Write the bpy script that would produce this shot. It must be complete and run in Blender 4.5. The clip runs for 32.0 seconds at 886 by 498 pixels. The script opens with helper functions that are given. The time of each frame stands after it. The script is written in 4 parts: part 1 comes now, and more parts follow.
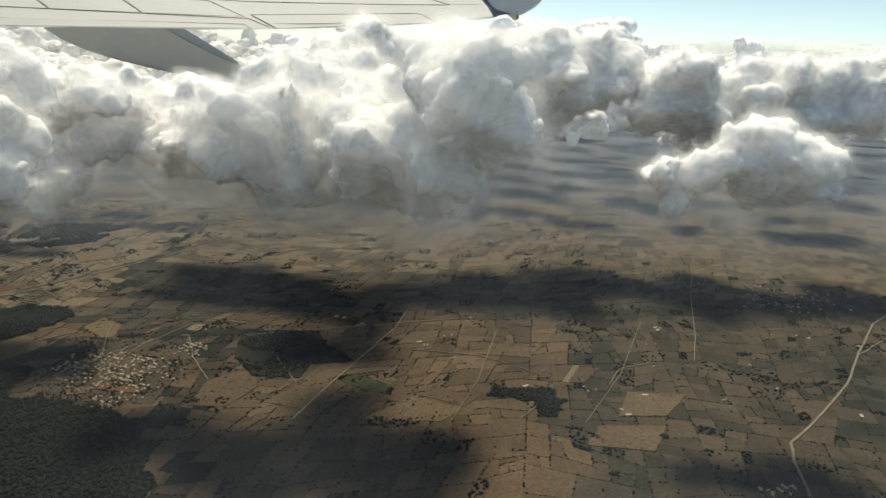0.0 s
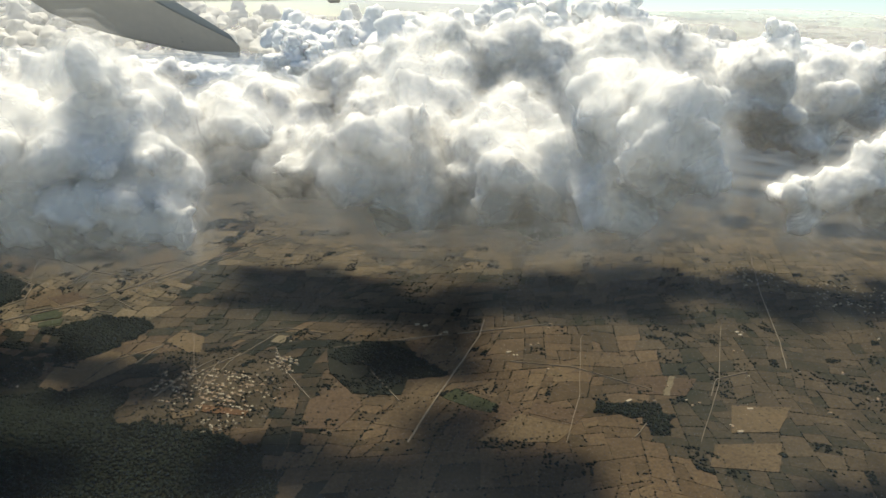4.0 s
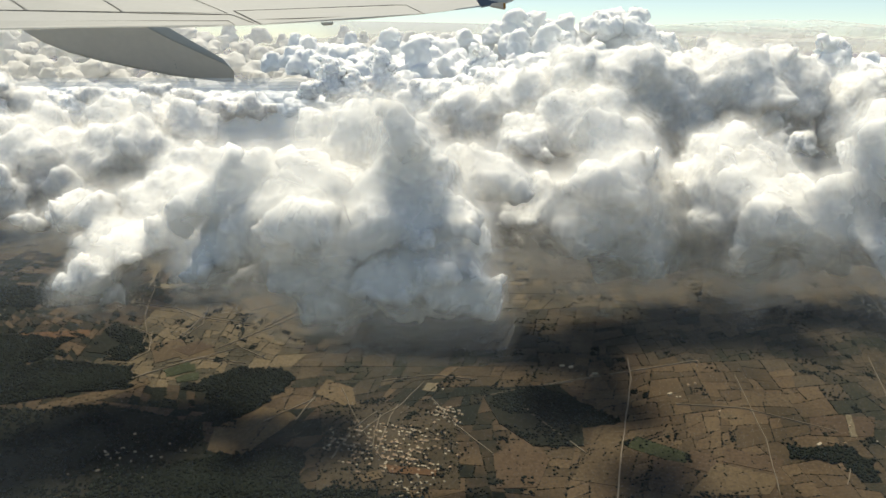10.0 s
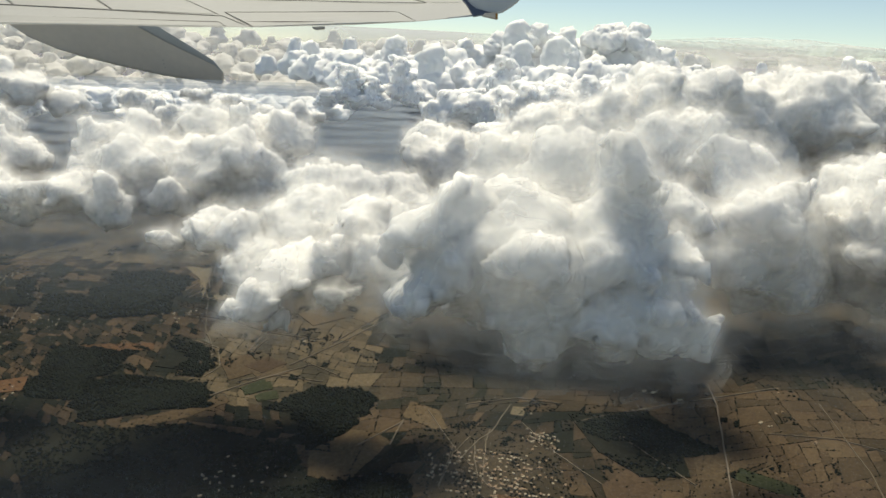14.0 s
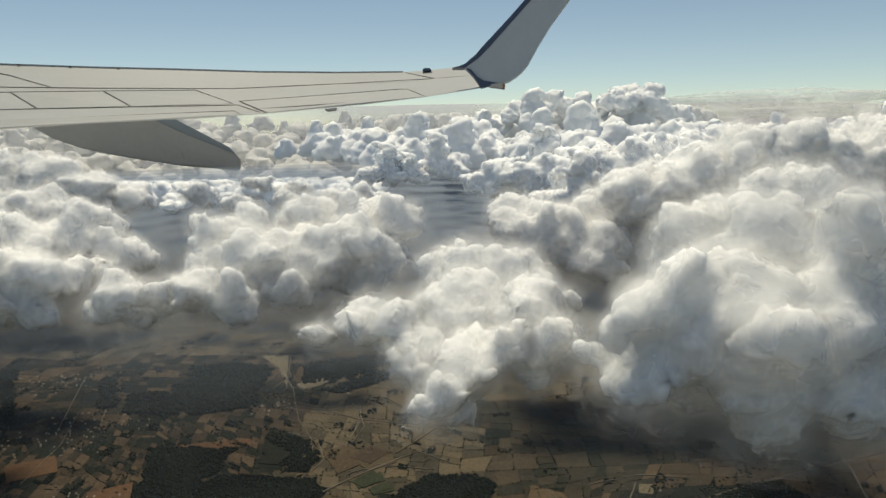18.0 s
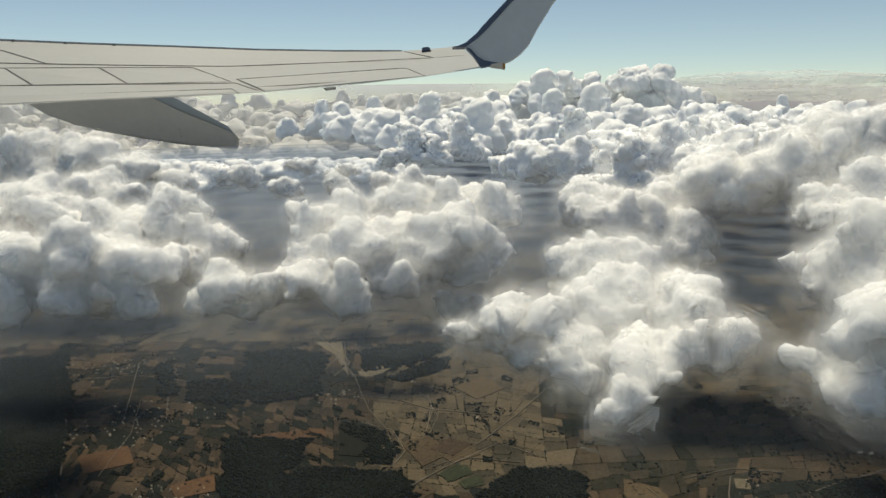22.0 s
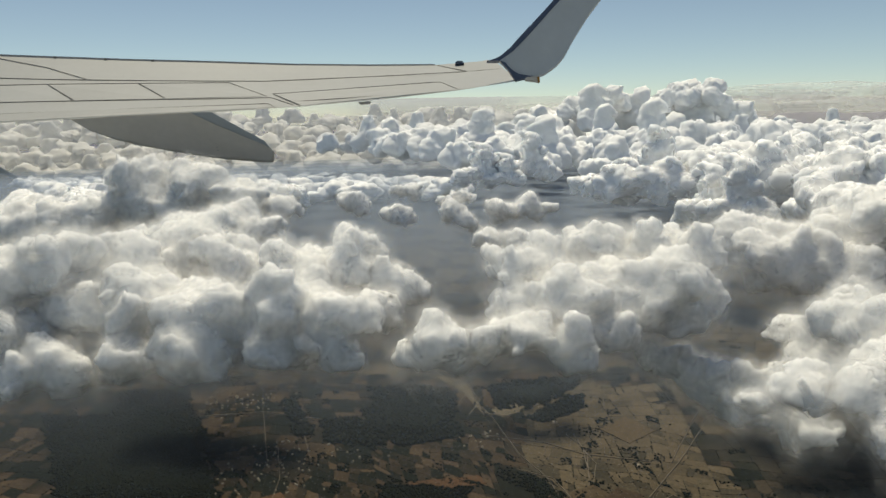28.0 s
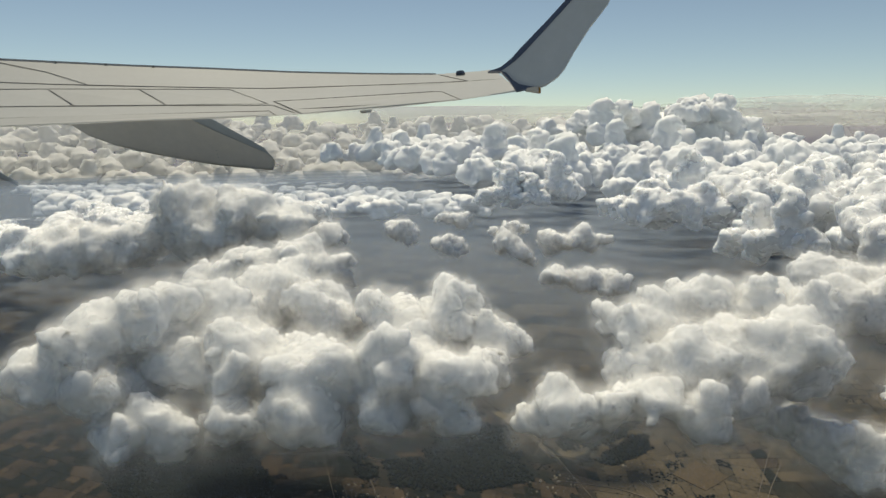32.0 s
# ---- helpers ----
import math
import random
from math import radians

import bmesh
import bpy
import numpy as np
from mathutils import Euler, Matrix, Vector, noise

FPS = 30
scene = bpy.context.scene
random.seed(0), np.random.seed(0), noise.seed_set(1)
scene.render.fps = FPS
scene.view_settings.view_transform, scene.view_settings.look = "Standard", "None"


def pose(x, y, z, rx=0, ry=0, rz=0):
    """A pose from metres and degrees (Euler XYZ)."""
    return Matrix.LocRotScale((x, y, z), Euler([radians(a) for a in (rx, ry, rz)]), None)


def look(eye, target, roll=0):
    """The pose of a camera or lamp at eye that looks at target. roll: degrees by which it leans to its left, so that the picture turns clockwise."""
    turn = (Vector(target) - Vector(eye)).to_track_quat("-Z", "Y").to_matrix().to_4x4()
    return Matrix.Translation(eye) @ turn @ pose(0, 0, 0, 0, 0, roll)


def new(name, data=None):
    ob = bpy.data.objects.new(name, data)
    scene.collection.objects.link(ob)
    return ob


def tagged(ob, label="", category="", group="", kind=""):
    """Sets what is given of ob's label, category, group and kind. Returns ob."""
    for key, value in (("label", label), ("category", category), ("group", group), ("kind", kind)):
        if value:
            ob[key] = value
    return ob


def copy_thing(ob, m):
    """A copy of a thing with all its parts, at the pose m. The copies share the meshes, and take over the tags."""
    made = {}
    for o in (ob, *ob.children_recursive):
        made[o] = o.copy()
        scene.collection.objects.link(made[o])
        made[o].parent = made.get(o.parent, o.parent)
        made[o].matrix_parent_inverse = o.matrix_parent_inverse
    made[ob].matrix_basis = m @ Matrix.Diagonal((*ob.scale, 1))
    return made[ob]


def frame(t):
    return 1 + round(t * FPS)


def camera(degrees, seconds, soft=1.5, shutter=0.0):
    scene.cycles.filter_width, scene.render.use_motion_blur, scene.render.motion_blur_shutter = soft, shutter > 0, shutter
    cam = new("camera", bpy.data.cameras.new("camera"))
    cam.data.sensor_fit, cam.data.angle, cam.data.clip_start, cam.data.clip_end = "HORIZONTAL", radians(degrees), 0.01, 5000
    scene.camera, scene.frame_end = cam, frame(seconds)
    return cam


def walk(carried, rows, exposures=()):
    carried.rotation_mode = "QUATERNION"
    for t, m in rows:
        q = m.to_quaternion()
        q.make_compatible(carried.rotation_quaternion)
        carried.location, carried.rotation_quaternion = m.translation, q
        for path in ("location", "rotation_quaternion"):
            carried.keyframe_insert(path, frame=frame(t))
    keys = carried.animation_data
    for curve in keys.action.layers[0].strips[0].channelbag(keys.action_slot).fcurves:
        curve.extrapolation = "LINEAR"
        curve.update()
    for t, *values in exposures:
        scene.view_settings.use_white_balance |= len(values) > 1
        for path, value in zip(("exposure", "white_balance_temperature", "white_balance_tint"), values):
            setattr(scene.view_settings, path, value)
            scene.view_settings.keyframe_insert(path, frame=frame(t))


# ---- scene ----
cam = camera(60.5, 32.0)
PATH = [
    (0.0, pose(0.00, -0.00, 36.58, 75.36, -2.78, 0.74)),
    (0.5, pose(-1.47, 0.35, 36.96, 75.34, -2.34, 0.42)),
    (1.0, pose(-2.99, 0.65, 37.31, 75.19, -2.28, 0.29)),
    (1.5, pose(-4.54, 0.94, 37.69, 75.64, -2.12, 0.48)),
    (2.0, pose(-6.13, 1.24, 38.07, 75.76, -1.93, 0.46)),
    (2.1, pose(-6.44, 1.31, 38.16, 74.88, -0.48, 0.03)),
    (2.5, pose(-7.70, 1.64, 38.59, 75.55, -2.08, 0.57)),
    (3.0, pose(-9.34, 2.08, 39.18, 74.01, -2.31, 0.54)),
    (3.5, pose(-10.97, 2.52, 39.72, 73.42, -2.53, 0.27)),
    (5.5, pose(-17.52, 3.80, 40.78, 72.96, -2.31, -0.62)),
    (6.0, pose(-19.19, 4.18, 40.99, 73.20, -2.42, -0.69)),
    (6.5, pose(-20.87, 4.57, 41.13, 73.35, -2.24, -0.76)),
    (7.0, pose(-22.51, 4.99, 41.26, 73.43, -2.30, -0.83)),
    (7.5, pose(-24.11, 5.43, 41.53, 73.52, -2.44, -0.91)),
    (8.0, pose(-25.77, 5.94, 41.73, 73.66, -2.48, -1.02)),
    (8.5, pose(-27.48, 6.48, 41.79, 73.53, -2.35, -0.99)),
    (9.0, pose(-29.29, 7.10, 41.79, 73.82, -2.18, -1.21)),
    (9.5, pose(-30.94, 7.26, 41.64, 73.70, -2.53, -1.12)),
    (10.0, pose(-32.64, 7.25, 41.36, 74.61, -1.13, -1.07)),
    (10.1, pose(-32.98, 7.24, 41.31, 75.08, -1.38, -1.04)),
    (10.5, pose(-34.36, 7.22, 41.17, 74.55, -3.74, -1.24)),
    (11.0, pose(-35.95, 7.46, 41.21, 75.26, -2.65, -1.82)),
    (11.5, pose(-37.61, 7.96, 41.29, 75.77, -2.65, -1.84)),
    (11.7, pose(-38.28, 8.15, 41.33, 76.31, -2.02, -2.06)),
    (12.0, pose(-39.29, 8.42, 41.41, 75.41, -2.82, -1.93)),
    (12.5, pose(-41.00, 8.84, 41.54, 75.16, -3.04, -1.70)),
    (13.0, pose(-42.73, 9.30, 41.67, 75.03, -2.79, -1.87)),
    (13.5, pose(-44.31, 9.58, 41.72, 74.92, -2.83, -1.80)),
    (14.0, pose(-45.89, 9.97, 41.86, 75.19, -2.88, -2.06)),
    (14.5, pose(-47.32, 10.45, 42.18, 75.32, -3.19, -2.28)),
    (16.5, pose(-51.63, 12.33, 43.79, 78.57, -0.64, -1.53)),
    (17.0, pose(-53.07, 12.52, 43.60, 79.09, 0.28, -1.33)),
    (17.5, pose(-54.69, 12.55, 43.00, 79.74, 1.63, -1.45)),
    (18.0, pose(-56.43, 12.45, 42.10, 80.41, 1.08, -1.58)),
    (18.5, pose(-58.15, 12.40, 41.34, 79.83, 0.44, -1.43)),
    (19.0, pose(-59.79, 12.57, 41.03, 78.82, -0.11, -1.90)),
    (19.5, pose(-61.15, 13.08, 41.25, 79.21, 0.12, -2.06)),
    (20.0, pose(-62.37, 13.70, 41.66, 78.67, 0.42, -2.03)),
    (20.5, pose(-63.56, 14.26, 42.03, 78.86, 1.02, -2.53)),
    (21.0, pose(-64.71, 14.82, 42.44, 79.20, 0.48, -2.19)),
    (21.5, pose(-66.03, 15.22, 42.66, 78.99, 0.11, -2.01)),
    (22.0, pose(-67.54, 15.48, 42.75, 78.92, 0.64, -1.93)),
    (22.5, pose(-69.05, 15.73, 42.90, 78.19, 0.47, -2.14)),
    (23.0, pose(-70.37, 16.07, 43.09, 79.11, 0.68, -2.29)),
    (23.5, pose(-71.64, 16.81, 43.51, 78.60, 0.79, -2.07)),
    (24.0, pose(-72.73, 17.62, 44.02, 78.94, 1.05, -1.88)),
    (24.5, pose(-73.92, 18.39, 44.50, 78.54, 1.84, -0.75)),
    (24.7, pose(-74.47, 18.65, 44.64, 79.50, 4.25, -1.46)),
    (25.0, pose(-75.37, 18.95, 44.79, 79.97, 2.26, 0.48)),
    (25.5, pose(-76.90, 19.33, 44.93, 80.02, 1.77, 0.11)),
    (27.5, pose(-83.20, 20.51, 44.49, 79.81, 2.13, -0.18)),
    (28.0, pose(-84.39, 20.86, 45.27, 79.88, 0.90, 0.14)),
    (28.5, pose(-85.42, 21.09, 46.29, 80.21, 0.58, 0.01)),
    (29.0, pose(-86.54, 21.29, 47.20, 79.91, 1.26, -0.71)),
    (29.5, pose(-87.80, 21.63, 48.01, 80.36, 1.06, -0.55)),
    (30.0, pose(-89.18, 21.98, 48.41, 80.41, 0.95, -0.57)),
    (30.5, pose(-90.60, 22.43, 48.67, 80.57, 0.64, -0.68)),
    (31.0, pose(-92.04, 22.95, 48.87, 80.45, 0.32, -0.73)),
    (31.5, pose(-93.49, 23.50, 49.06, 80.63, 0.69, -0.58)),
    (32.0, pose(-94.94, 24.03, 49.24, 80.46, 0.25, -0.09)),
]
EXPOSURES = [(0.0, 0.64, 8250, 2), (14.0, 0.33, 8250, 2), (17.0, 0.0, 8150, 2), (20.0, 0.06, 8150, 2), (32.0, -0.08, 8150, 2)]
walk(cam, PATH, EXPOSURES)

# ---- light ----
SUN = Vector((-0.10, 0.36, 0.92)).normalized()      # towards the sun
world = bpy.data.worlds.new("sky")
scene.world = world
world.use_nodes = True
wn = world.node_tree.nodes
sky = wn.new("ShaderNodeTexSky")
sky.sky_type, sky.sun_disc = "NISHITA", False
sky.sun_elevation = math.asin(SUN.z)
sky.sun_rotation = math.atan2(SUN.x, SUN.y)
sky.altitude, sky.air_density, sky.dust_density, sky.ozone_density = 3500, 1.0, 0.15, 4.0
wn["Background"].inputs["Strength"].default_value = 0.112
pale = wn.new("ShaderNodeHueSaturation")
pale.inputs["Saturation"].default_value, pale.inputs["Value"].default_value = 0.9, 0.88
world.node_tree.links.new(sky.outputs["Color"], pale.inputs["Color"])
world.node_tree.links.new(pale.outputs["Color"], wn["Background"].inputs["Color"])
sun = new("sun", bpy.data.lights.new("sun", "SUN"))
sun.data.energy, sun.data.angle, sun.data.color = 3.0, radians(9.0), (1.0, 0.98, 0.955)
sun.matrix_world = look((0, 0, 300), Vector((0, 0, 300)) - SUN)
scene.cycles.transparent_max_bounces = 64


# ---- materials ----
def material(name):
    mat = bpy.data.materials.new(name)
    mat.use_nodes = True
    return mat, mat.node_tree.nodes, mat.node_tree.links, mat.node_tree.nodes["Principled BSDF"]


def noise_node(nodes, links, coord, scale, detail=4.0, rough=0.55):
    n = nodes.new("ShaderNodeTexNoise")
    n.inputs["Scale"].default_value = scale
    n.inputs["Detail"].default_value = detail
    n.inputs["Roughness"].default_value = rough
    links.new(coord, n.inputs["Vector"])
    return n


def ramp_node(nodes, links, value, stops):
    r = nodes.new("ShaderNodeValToRGB")
    while len(r.color_ramp.elements) < len(stops):
        r.color_ramp.elements.new(0.5)
    for e, (p, c) in zip(r.color_ramp.elements, stops):
        e.position, e.color = p, (*c, 1)
    links.new(value, r.inputs["Fac"])
    return r


def math_node(nodes, links, op, a, b=0.0, clamp=False):
    m = nodes.new("ShaderNodeMath")
    m.operation, m.use_clamp = op, clamp
    for i, v in enumerate((a, b)):
        if isinstance(v, (int, float)):
            m.inputs[i].default_value = v
        else:
            links.new(v, m.inputs[i])
    return m.outputs[0]


def plain(name, colour, rough=0.6, scale=1.0, vary=0.25, bump=0.0, metal=0.0, spec=0.3):
    """A painted or earthy surface: colour broken up at two scales, and by object."""
    mat, nodes, links, p = material(name)
    geo = nodes.new("ShaderNodeNewGeometry").outputs["Position"]
    big = noise_node(nodes, links, geo, scale * 0.35, 5)
    fine = noise_node(nodes, links, geo, scale * 4.0, 3)
    both = math_node(nodes, links, "ADD", big.outputs["Fac"], math_node(nodes, links, "MULTIPLY", fine.outputs["Fac"], 0.6))
    obj = nodes.new("ShaderNodeObjectInfo").outputs["Random"]
    both = math_node(nodes, links, "ADD", both, math_node(nodes, links, "MULTIPLY", obj, 0.3))
    lo = tuple(c * (1 - vary) for c in colour)
    hi = tuple(min(1, c * (1 + vary)) for c in colour)
    r = ramp_node(nodes, links, math_node(nodes, links, "MULTIPLY", both, 0.53), [(0.3, lo), (0.7, hi)])
    links.new(r.outputs["Color"], p.inputs["Base Color"])
    p.inputs["Roughness"].default_value = rough
    p.inputs["Metallic"].default_value = metal
    p.inputs["Specular IOR Level"].default_value = spec
    if bump:
        b = nodes.new("ShaderNodeBump")
        b.inputs["Strength"].default_value = bump
        links.new(fine.outputs["Fac"], b.inputs["Height"])
        links.new(b.outputs["Normal"], p.inputs["Normal"])
    return mat


def cloud_material(name, cut, slope=6.0, grain=0.55, puff=0.7, depth=1.0, bumpy=0.05, detail=3.0, cap=1.0, through_it=0.5, tone=(0.985, 0.98, 0.97)):
    """Cloud droplets: white, part of the light let through; vapour thinner than the cut leaves gaps."""
    mat, nodes, links, p = material(name)
    nodes.remove(p)
    geo = nodes.new("ShaderNodeNewGeometry").outputs["Position"]
    diff, trans = nodes.new("ShaderNodeBsdfDiffuse"), nodes.new("ShaderNodeBsdfTranslucent")
    diff.inputs["Color"].default_value = (*tone, 1)
    trans.inputs["Color"].default_value = (*tone, 1)
    lumps = noise_node(nodes, links, geo, puff, 5, 0.6)
    bump = nodes.new("ShaderNodeBump")
    bump.inputs["Strength"].default_value, bump.inputs["Distance"].default_value = bumpy, depth
    links.new(lumps.outputs["Fac"], bump.inputs["Height"])
    links.new(bump.outputs["Normal"], diff.inputs["Normal"])
    links.new(bump.outputs["Normal"], trans.inputs["Normal"])
    mix = nodes.new("ShaderNodeMixShader")
    mix.inputs[0].default_value = through_it
    links.new(diff.outputs[0], mix.inputs[1])
    links.new(trans.outputs[0], mix.inputs[2])
    out = mix
    if cut > 0:
        clear = nodes.new("ShaderNodeBsdfTransparent")
        veil = nodes.new("ShaderNodeMixShader")
        n = noise_node(nodes, links, geo, grain, detail, 0.5)
        fac = math_node(nodes, links, "MULTIPLY", math_node(nodes, links, "SUBTRACT", n.outputs["Fac"], cut), slope, True)
        links.new(math_node(nodes, links, "MULTIPLY", fac, cap), veil.inputs[0])
        links.new(clear.outputs[0], veil.inputs[1])
        links.new(mix.outputs[0], veil.inputs[2])
        out = veil
    links.new(out.outputs[0], nodes["Material Output"].inputs["Surface"])
    return mat


def heart_material(name, reach, puff, bumpy, depth, walk_inside=True):
    """The heart of a cloud: white droplets in which light wanders a good way before it comes out again."""
    mat, nodes, links, p = material(name)
    geo = nodes.new("ShaderNodeNewGeometry").outputs["Position"]
    p.inputs["Base Color"].default_value = (0.975, 0.972, 0.965, 1)
    p.subsurface_method = "RANDOM_WALK" if walk_inside else "BURLEY"
    p.inputs["Subsurface Weight"].default_value = 1.0
    p.inputs["Subsurface Radius"].default_value = (1.0, 1.0, 1.0)
    p.inputs["Subsurface Scale"].default_value = reach
    p.inputs["Specular IOR Level"].default_value = 0.0
    p.inputs["Roughness"].default_value = 1.0
    lumps = noise_node(nodes, links, geo, puff, 5, 0.6)
    bump = nodes.new("ShaderNodeBump")
    bump.inputs["Strength"].default_value, bump.inputs["Distance"].default_value = bumpy, depth
    links.new(lumps.outputs["Fac"], bump.inputs["Height"])
    links.new(bump.outputs["Normal"], p.inputs["Normal"])
    return mat


CLOUD = heart_material("cloud_core", 2.4, 1.3, 0.12, 0.5)
VAPOUR = [cloud_material("vapour_" + n, c, 1.5, g, detail=2.0, cap=o, bumpy=0.0, through_it=0.5) for n, c, g, o in (
    ("close", 0.05, 0.40, 0.34), ("soft", 0.12, 0.40, 0.30), ("loose", 0.20, 0.42, 0.26), ("thin", 0.28, 0.44, 0.22), ("sparse", 0.35, 0.44, 0.18), ("fringe", 0.42, 0.46, 0.14))]
FAR_CLOUD = heart_material("far_cloud", 1.4, 0.5, 0.15, 1.2, False)
FAR_VAPOUR = cloud_material("far_cloud_vapour", 0.32, 3.0, 0.2, 0.3, 2.5, 0.1, 3, cap=0.45)
BANK = cloud_material("farthest_cloud", 0.0, 1.0, 1.0, 0.035, 25.0, 0.2, through_it=0.4)
STREAK = cloud_material("high_thin_cloud", 0.30, 1.0, 0.004, 0.01, 10.0)
# Haze colour tinted lilac to offset the green of the low sky.
SKY_HAZE = cloud_material("skyline_haze", 0.2, 1.5, 0.001, 0.01, 10.0, 0.0, 2, cap=0.6, tone=(0.73, 0.68, 0.77))


# ---- building helpers ----
def mesh_object(name, verts, faces, mat, parent=None, smooth=False):
    me = bpy.data.meshes.new(name)
    me.from_pydata(verts, [], faces)
    me.materials.append(mat)
    if smooth:
        me.polygons.foreach_set("use_smooth", np.ones(len(me.polygons), dtype=bool))
    ob = new(name, me)
    if parent:
        ob.parent = parent
    return ob


def part(name, bm, mat, parent, label=""):
    me = bpy.data.meshes.new(name)
    bm.to_mesh(me)
    bm.free()
    me.materials.append(mat)
    ob = new(name, me)
    ob.parent = parent
    return tagged(ob, label)


def dip(d):
    """How far the land falls away below the eye's level at the distance d."""
    return -6e-5 * max(0.0, d - 350.0) ** 2


# ---- clouds ----
def ball(level):
    bm = bmesh.new()
    bmesh.ops.create_icosphere(bm, subdivisions=level, radius=1)
    v = np.array([w.co[:] for w in bm.verts])
    f = np.array([[w.index for w in g.verts] for g in bm.faces])
    bm.free()
    return v, f


BALLS = {k: ball(k) for k in (1, 2, 3, 4)}


def cells(p, seed):
    """Distance to the nearest of scattered points, one in each unit cell."""
    base = np.floor(p).astype(np.int64)
    best = np.full(len(p), 9.0)
    for dx in (-1, 0, 1):
        for dy in (-1, 0, 1):
            for dz in (-1, 0, 1):
                c = base + (dx, dy, dz)
                h = (c[:, 0] * 73856093) ^ (c[:, 1] * 19349663) ^ (c[:, 2] * 83492791) ^ (seed * 2654435)
                h = (h ^ (h >> 13)) * 1274126177 & 0x7FFFFFFF
                j = np.stack([(h & 1023), (h >> 10) & 1023, (h >> 20) & 1023], 1) / 1023.0
                best = np.minimum(best, ((c + j - p) ** 2).sum(1))
    return np.sqrt(best)


def drift(p, seed):
    """Smooth vector noise of unit cells, from -1 to 1."""
    base = np.floor(p).astype(np.int64)
    t = p - base
    t = t * t * (3 - 2 * t)
    out = np.zeros_like(p)
    for k in range(8):
        o = np.array((k & 1, k >> 1 & 1, k >> 2))
        c = base + o
        h = (c[:, 0] * 73856093) ^ (c[:, 1] * 19349663) ^ (c[:, 2] * 83492791) ^ (seed * 2654435)
        h = (h ^ (h >> 13)) * 1274126177 & 0x7FFFFFFF
        j = np.stack([(h & 1023), (h >> 10) & 1023, (h >> 20) & 1023], 1) / 511.5 - 1
        out += j * np.prod(np.where(o, t, 1 - t), axis=1)[:, None]
    return out


def skin(lobes, voxel, warp=1.0):
    """The common outer skin of many balls (centre x, y, z, radius), evened out to a fine net: points, normals, four-sided faces."""
    unit, tri = BALLS[3]
    vs, fs = [], []
    for i, (x, y, z, r) in enumerate(lobes):
        q = unit * r
        q[:, 2] = np.where(q[:, 2] < 0, q[:, 2] * 0.52, q[:, 2])
        q = q + (x, y, z)
        for cell, pull in ((5.4, 2.2), (2.4, 1.0), (1.1, 0.35)):
            q = q + drift(q / (cell * warp), 11) * (pull * warp)
        vs.append(q)
        fs.append(tri + i * len(unit))
    ob = new("skin", bpy.data.meshes.new("skin"))
    ob.data.from_pydata(np.concatenate(vs).tolist(), [], np.concatenate(fs).tolist())
    net = ob.modifiers.new("net", "REMESH")
    net.mode, net.voxel_size = "VOXEL", voxel
    done = ob.evaluated_get(bpy.context.evaluated_depsgraph_get())
    me = done.to_mesh()
    v = np.zeros(len(me.vertices) * 3, dtype=np.float32)
    n = np.zeros(len(me.vertices) * 3, dtype=np.float32)
    f = np.zeros(len(me.loops), dtype=np.int32)
    me.vertices.foreach_get("co", v)
    me.vertex_normals.foreach_get("vector", n)
    me.loops.foreach_get("vertex_index", f)
    done.to_mesh_clear()
    data = ob.data
    bpy.data.objects.remove(ob)
    bpy.data.meshes.remove(data)
    return v.reshape(-1, 3).astype(float), n.reshape(-1, 3).astype(float), f.reshape(-1, 4)


def heaped(v, n, sizes, seed, rough=0.5):
    """The skin swollen into rounded heads of several sizes, most on top, least underneath."""
    high = np.clip(0.7 + 0.35 * n[:, 2], 0.5, 1.05)
    out = v
    for k, (cell, rise) in enumerate(sizes):
        d = cells(out / cell + 0.25 * drift(v / (cell * 1.7), seed), seed + k)
        out = out + n * (rise * high * (0.75 - np.minimum(d, 1.0) ** 2))[:, None]
        out = out + drift(out / (0.62 * cell), seed + 31 + k) * (rough * rise)
    return out


def net_mesh(name, v, f, mat):
    me = bpy.data.meshes.new(name)
    me.vertices.add(len(v))
    me.vertices.foreach_set("co", v.astype(np.float32).ravel())
    me.loops.add(f.size)
    me.loops.foreach_set("vertex_index", f.astype(np.int32).ravel())
    me.polygons.add(len(f))
    me.polygons.foreach_set("loop_start", np.arange(0, f.size, f.shape[1], dtype=np.int32))
    me.polygons.foreach_set("use_smooth", np.ones(len(f), dtype=bool))
    me.update()
    me.validate()
    me.materials.append(mat)
    return me


def with_knobs(lobes, seed, kids, size=(0.3, 0.6)):
    """The lobes, each with smaller knobs budding from its sides and top."""
    rng = np.random.default_rng(seed)
    todo = []
    for x, y, z, r in lobes:
        todo.append((x, y, z, r))
        for _ in range(kids):
            a, h = rng.uniform(0, 2 * math.pi), rng.uniform(-0.35, 0.95)
            w = math.sqrt(1 - h * h) * r * 0.8
            todo.append((x + w * math.cos(a), y + w * math.sin(a), z + r * 0.8 * h, r * rng.uniform(*size)))
    return todo


LAYERS = ("close_vapour", "soft_vapour", "loose_vapour", "thin_vapour", "sparse_vapour", "ragged_fringe")


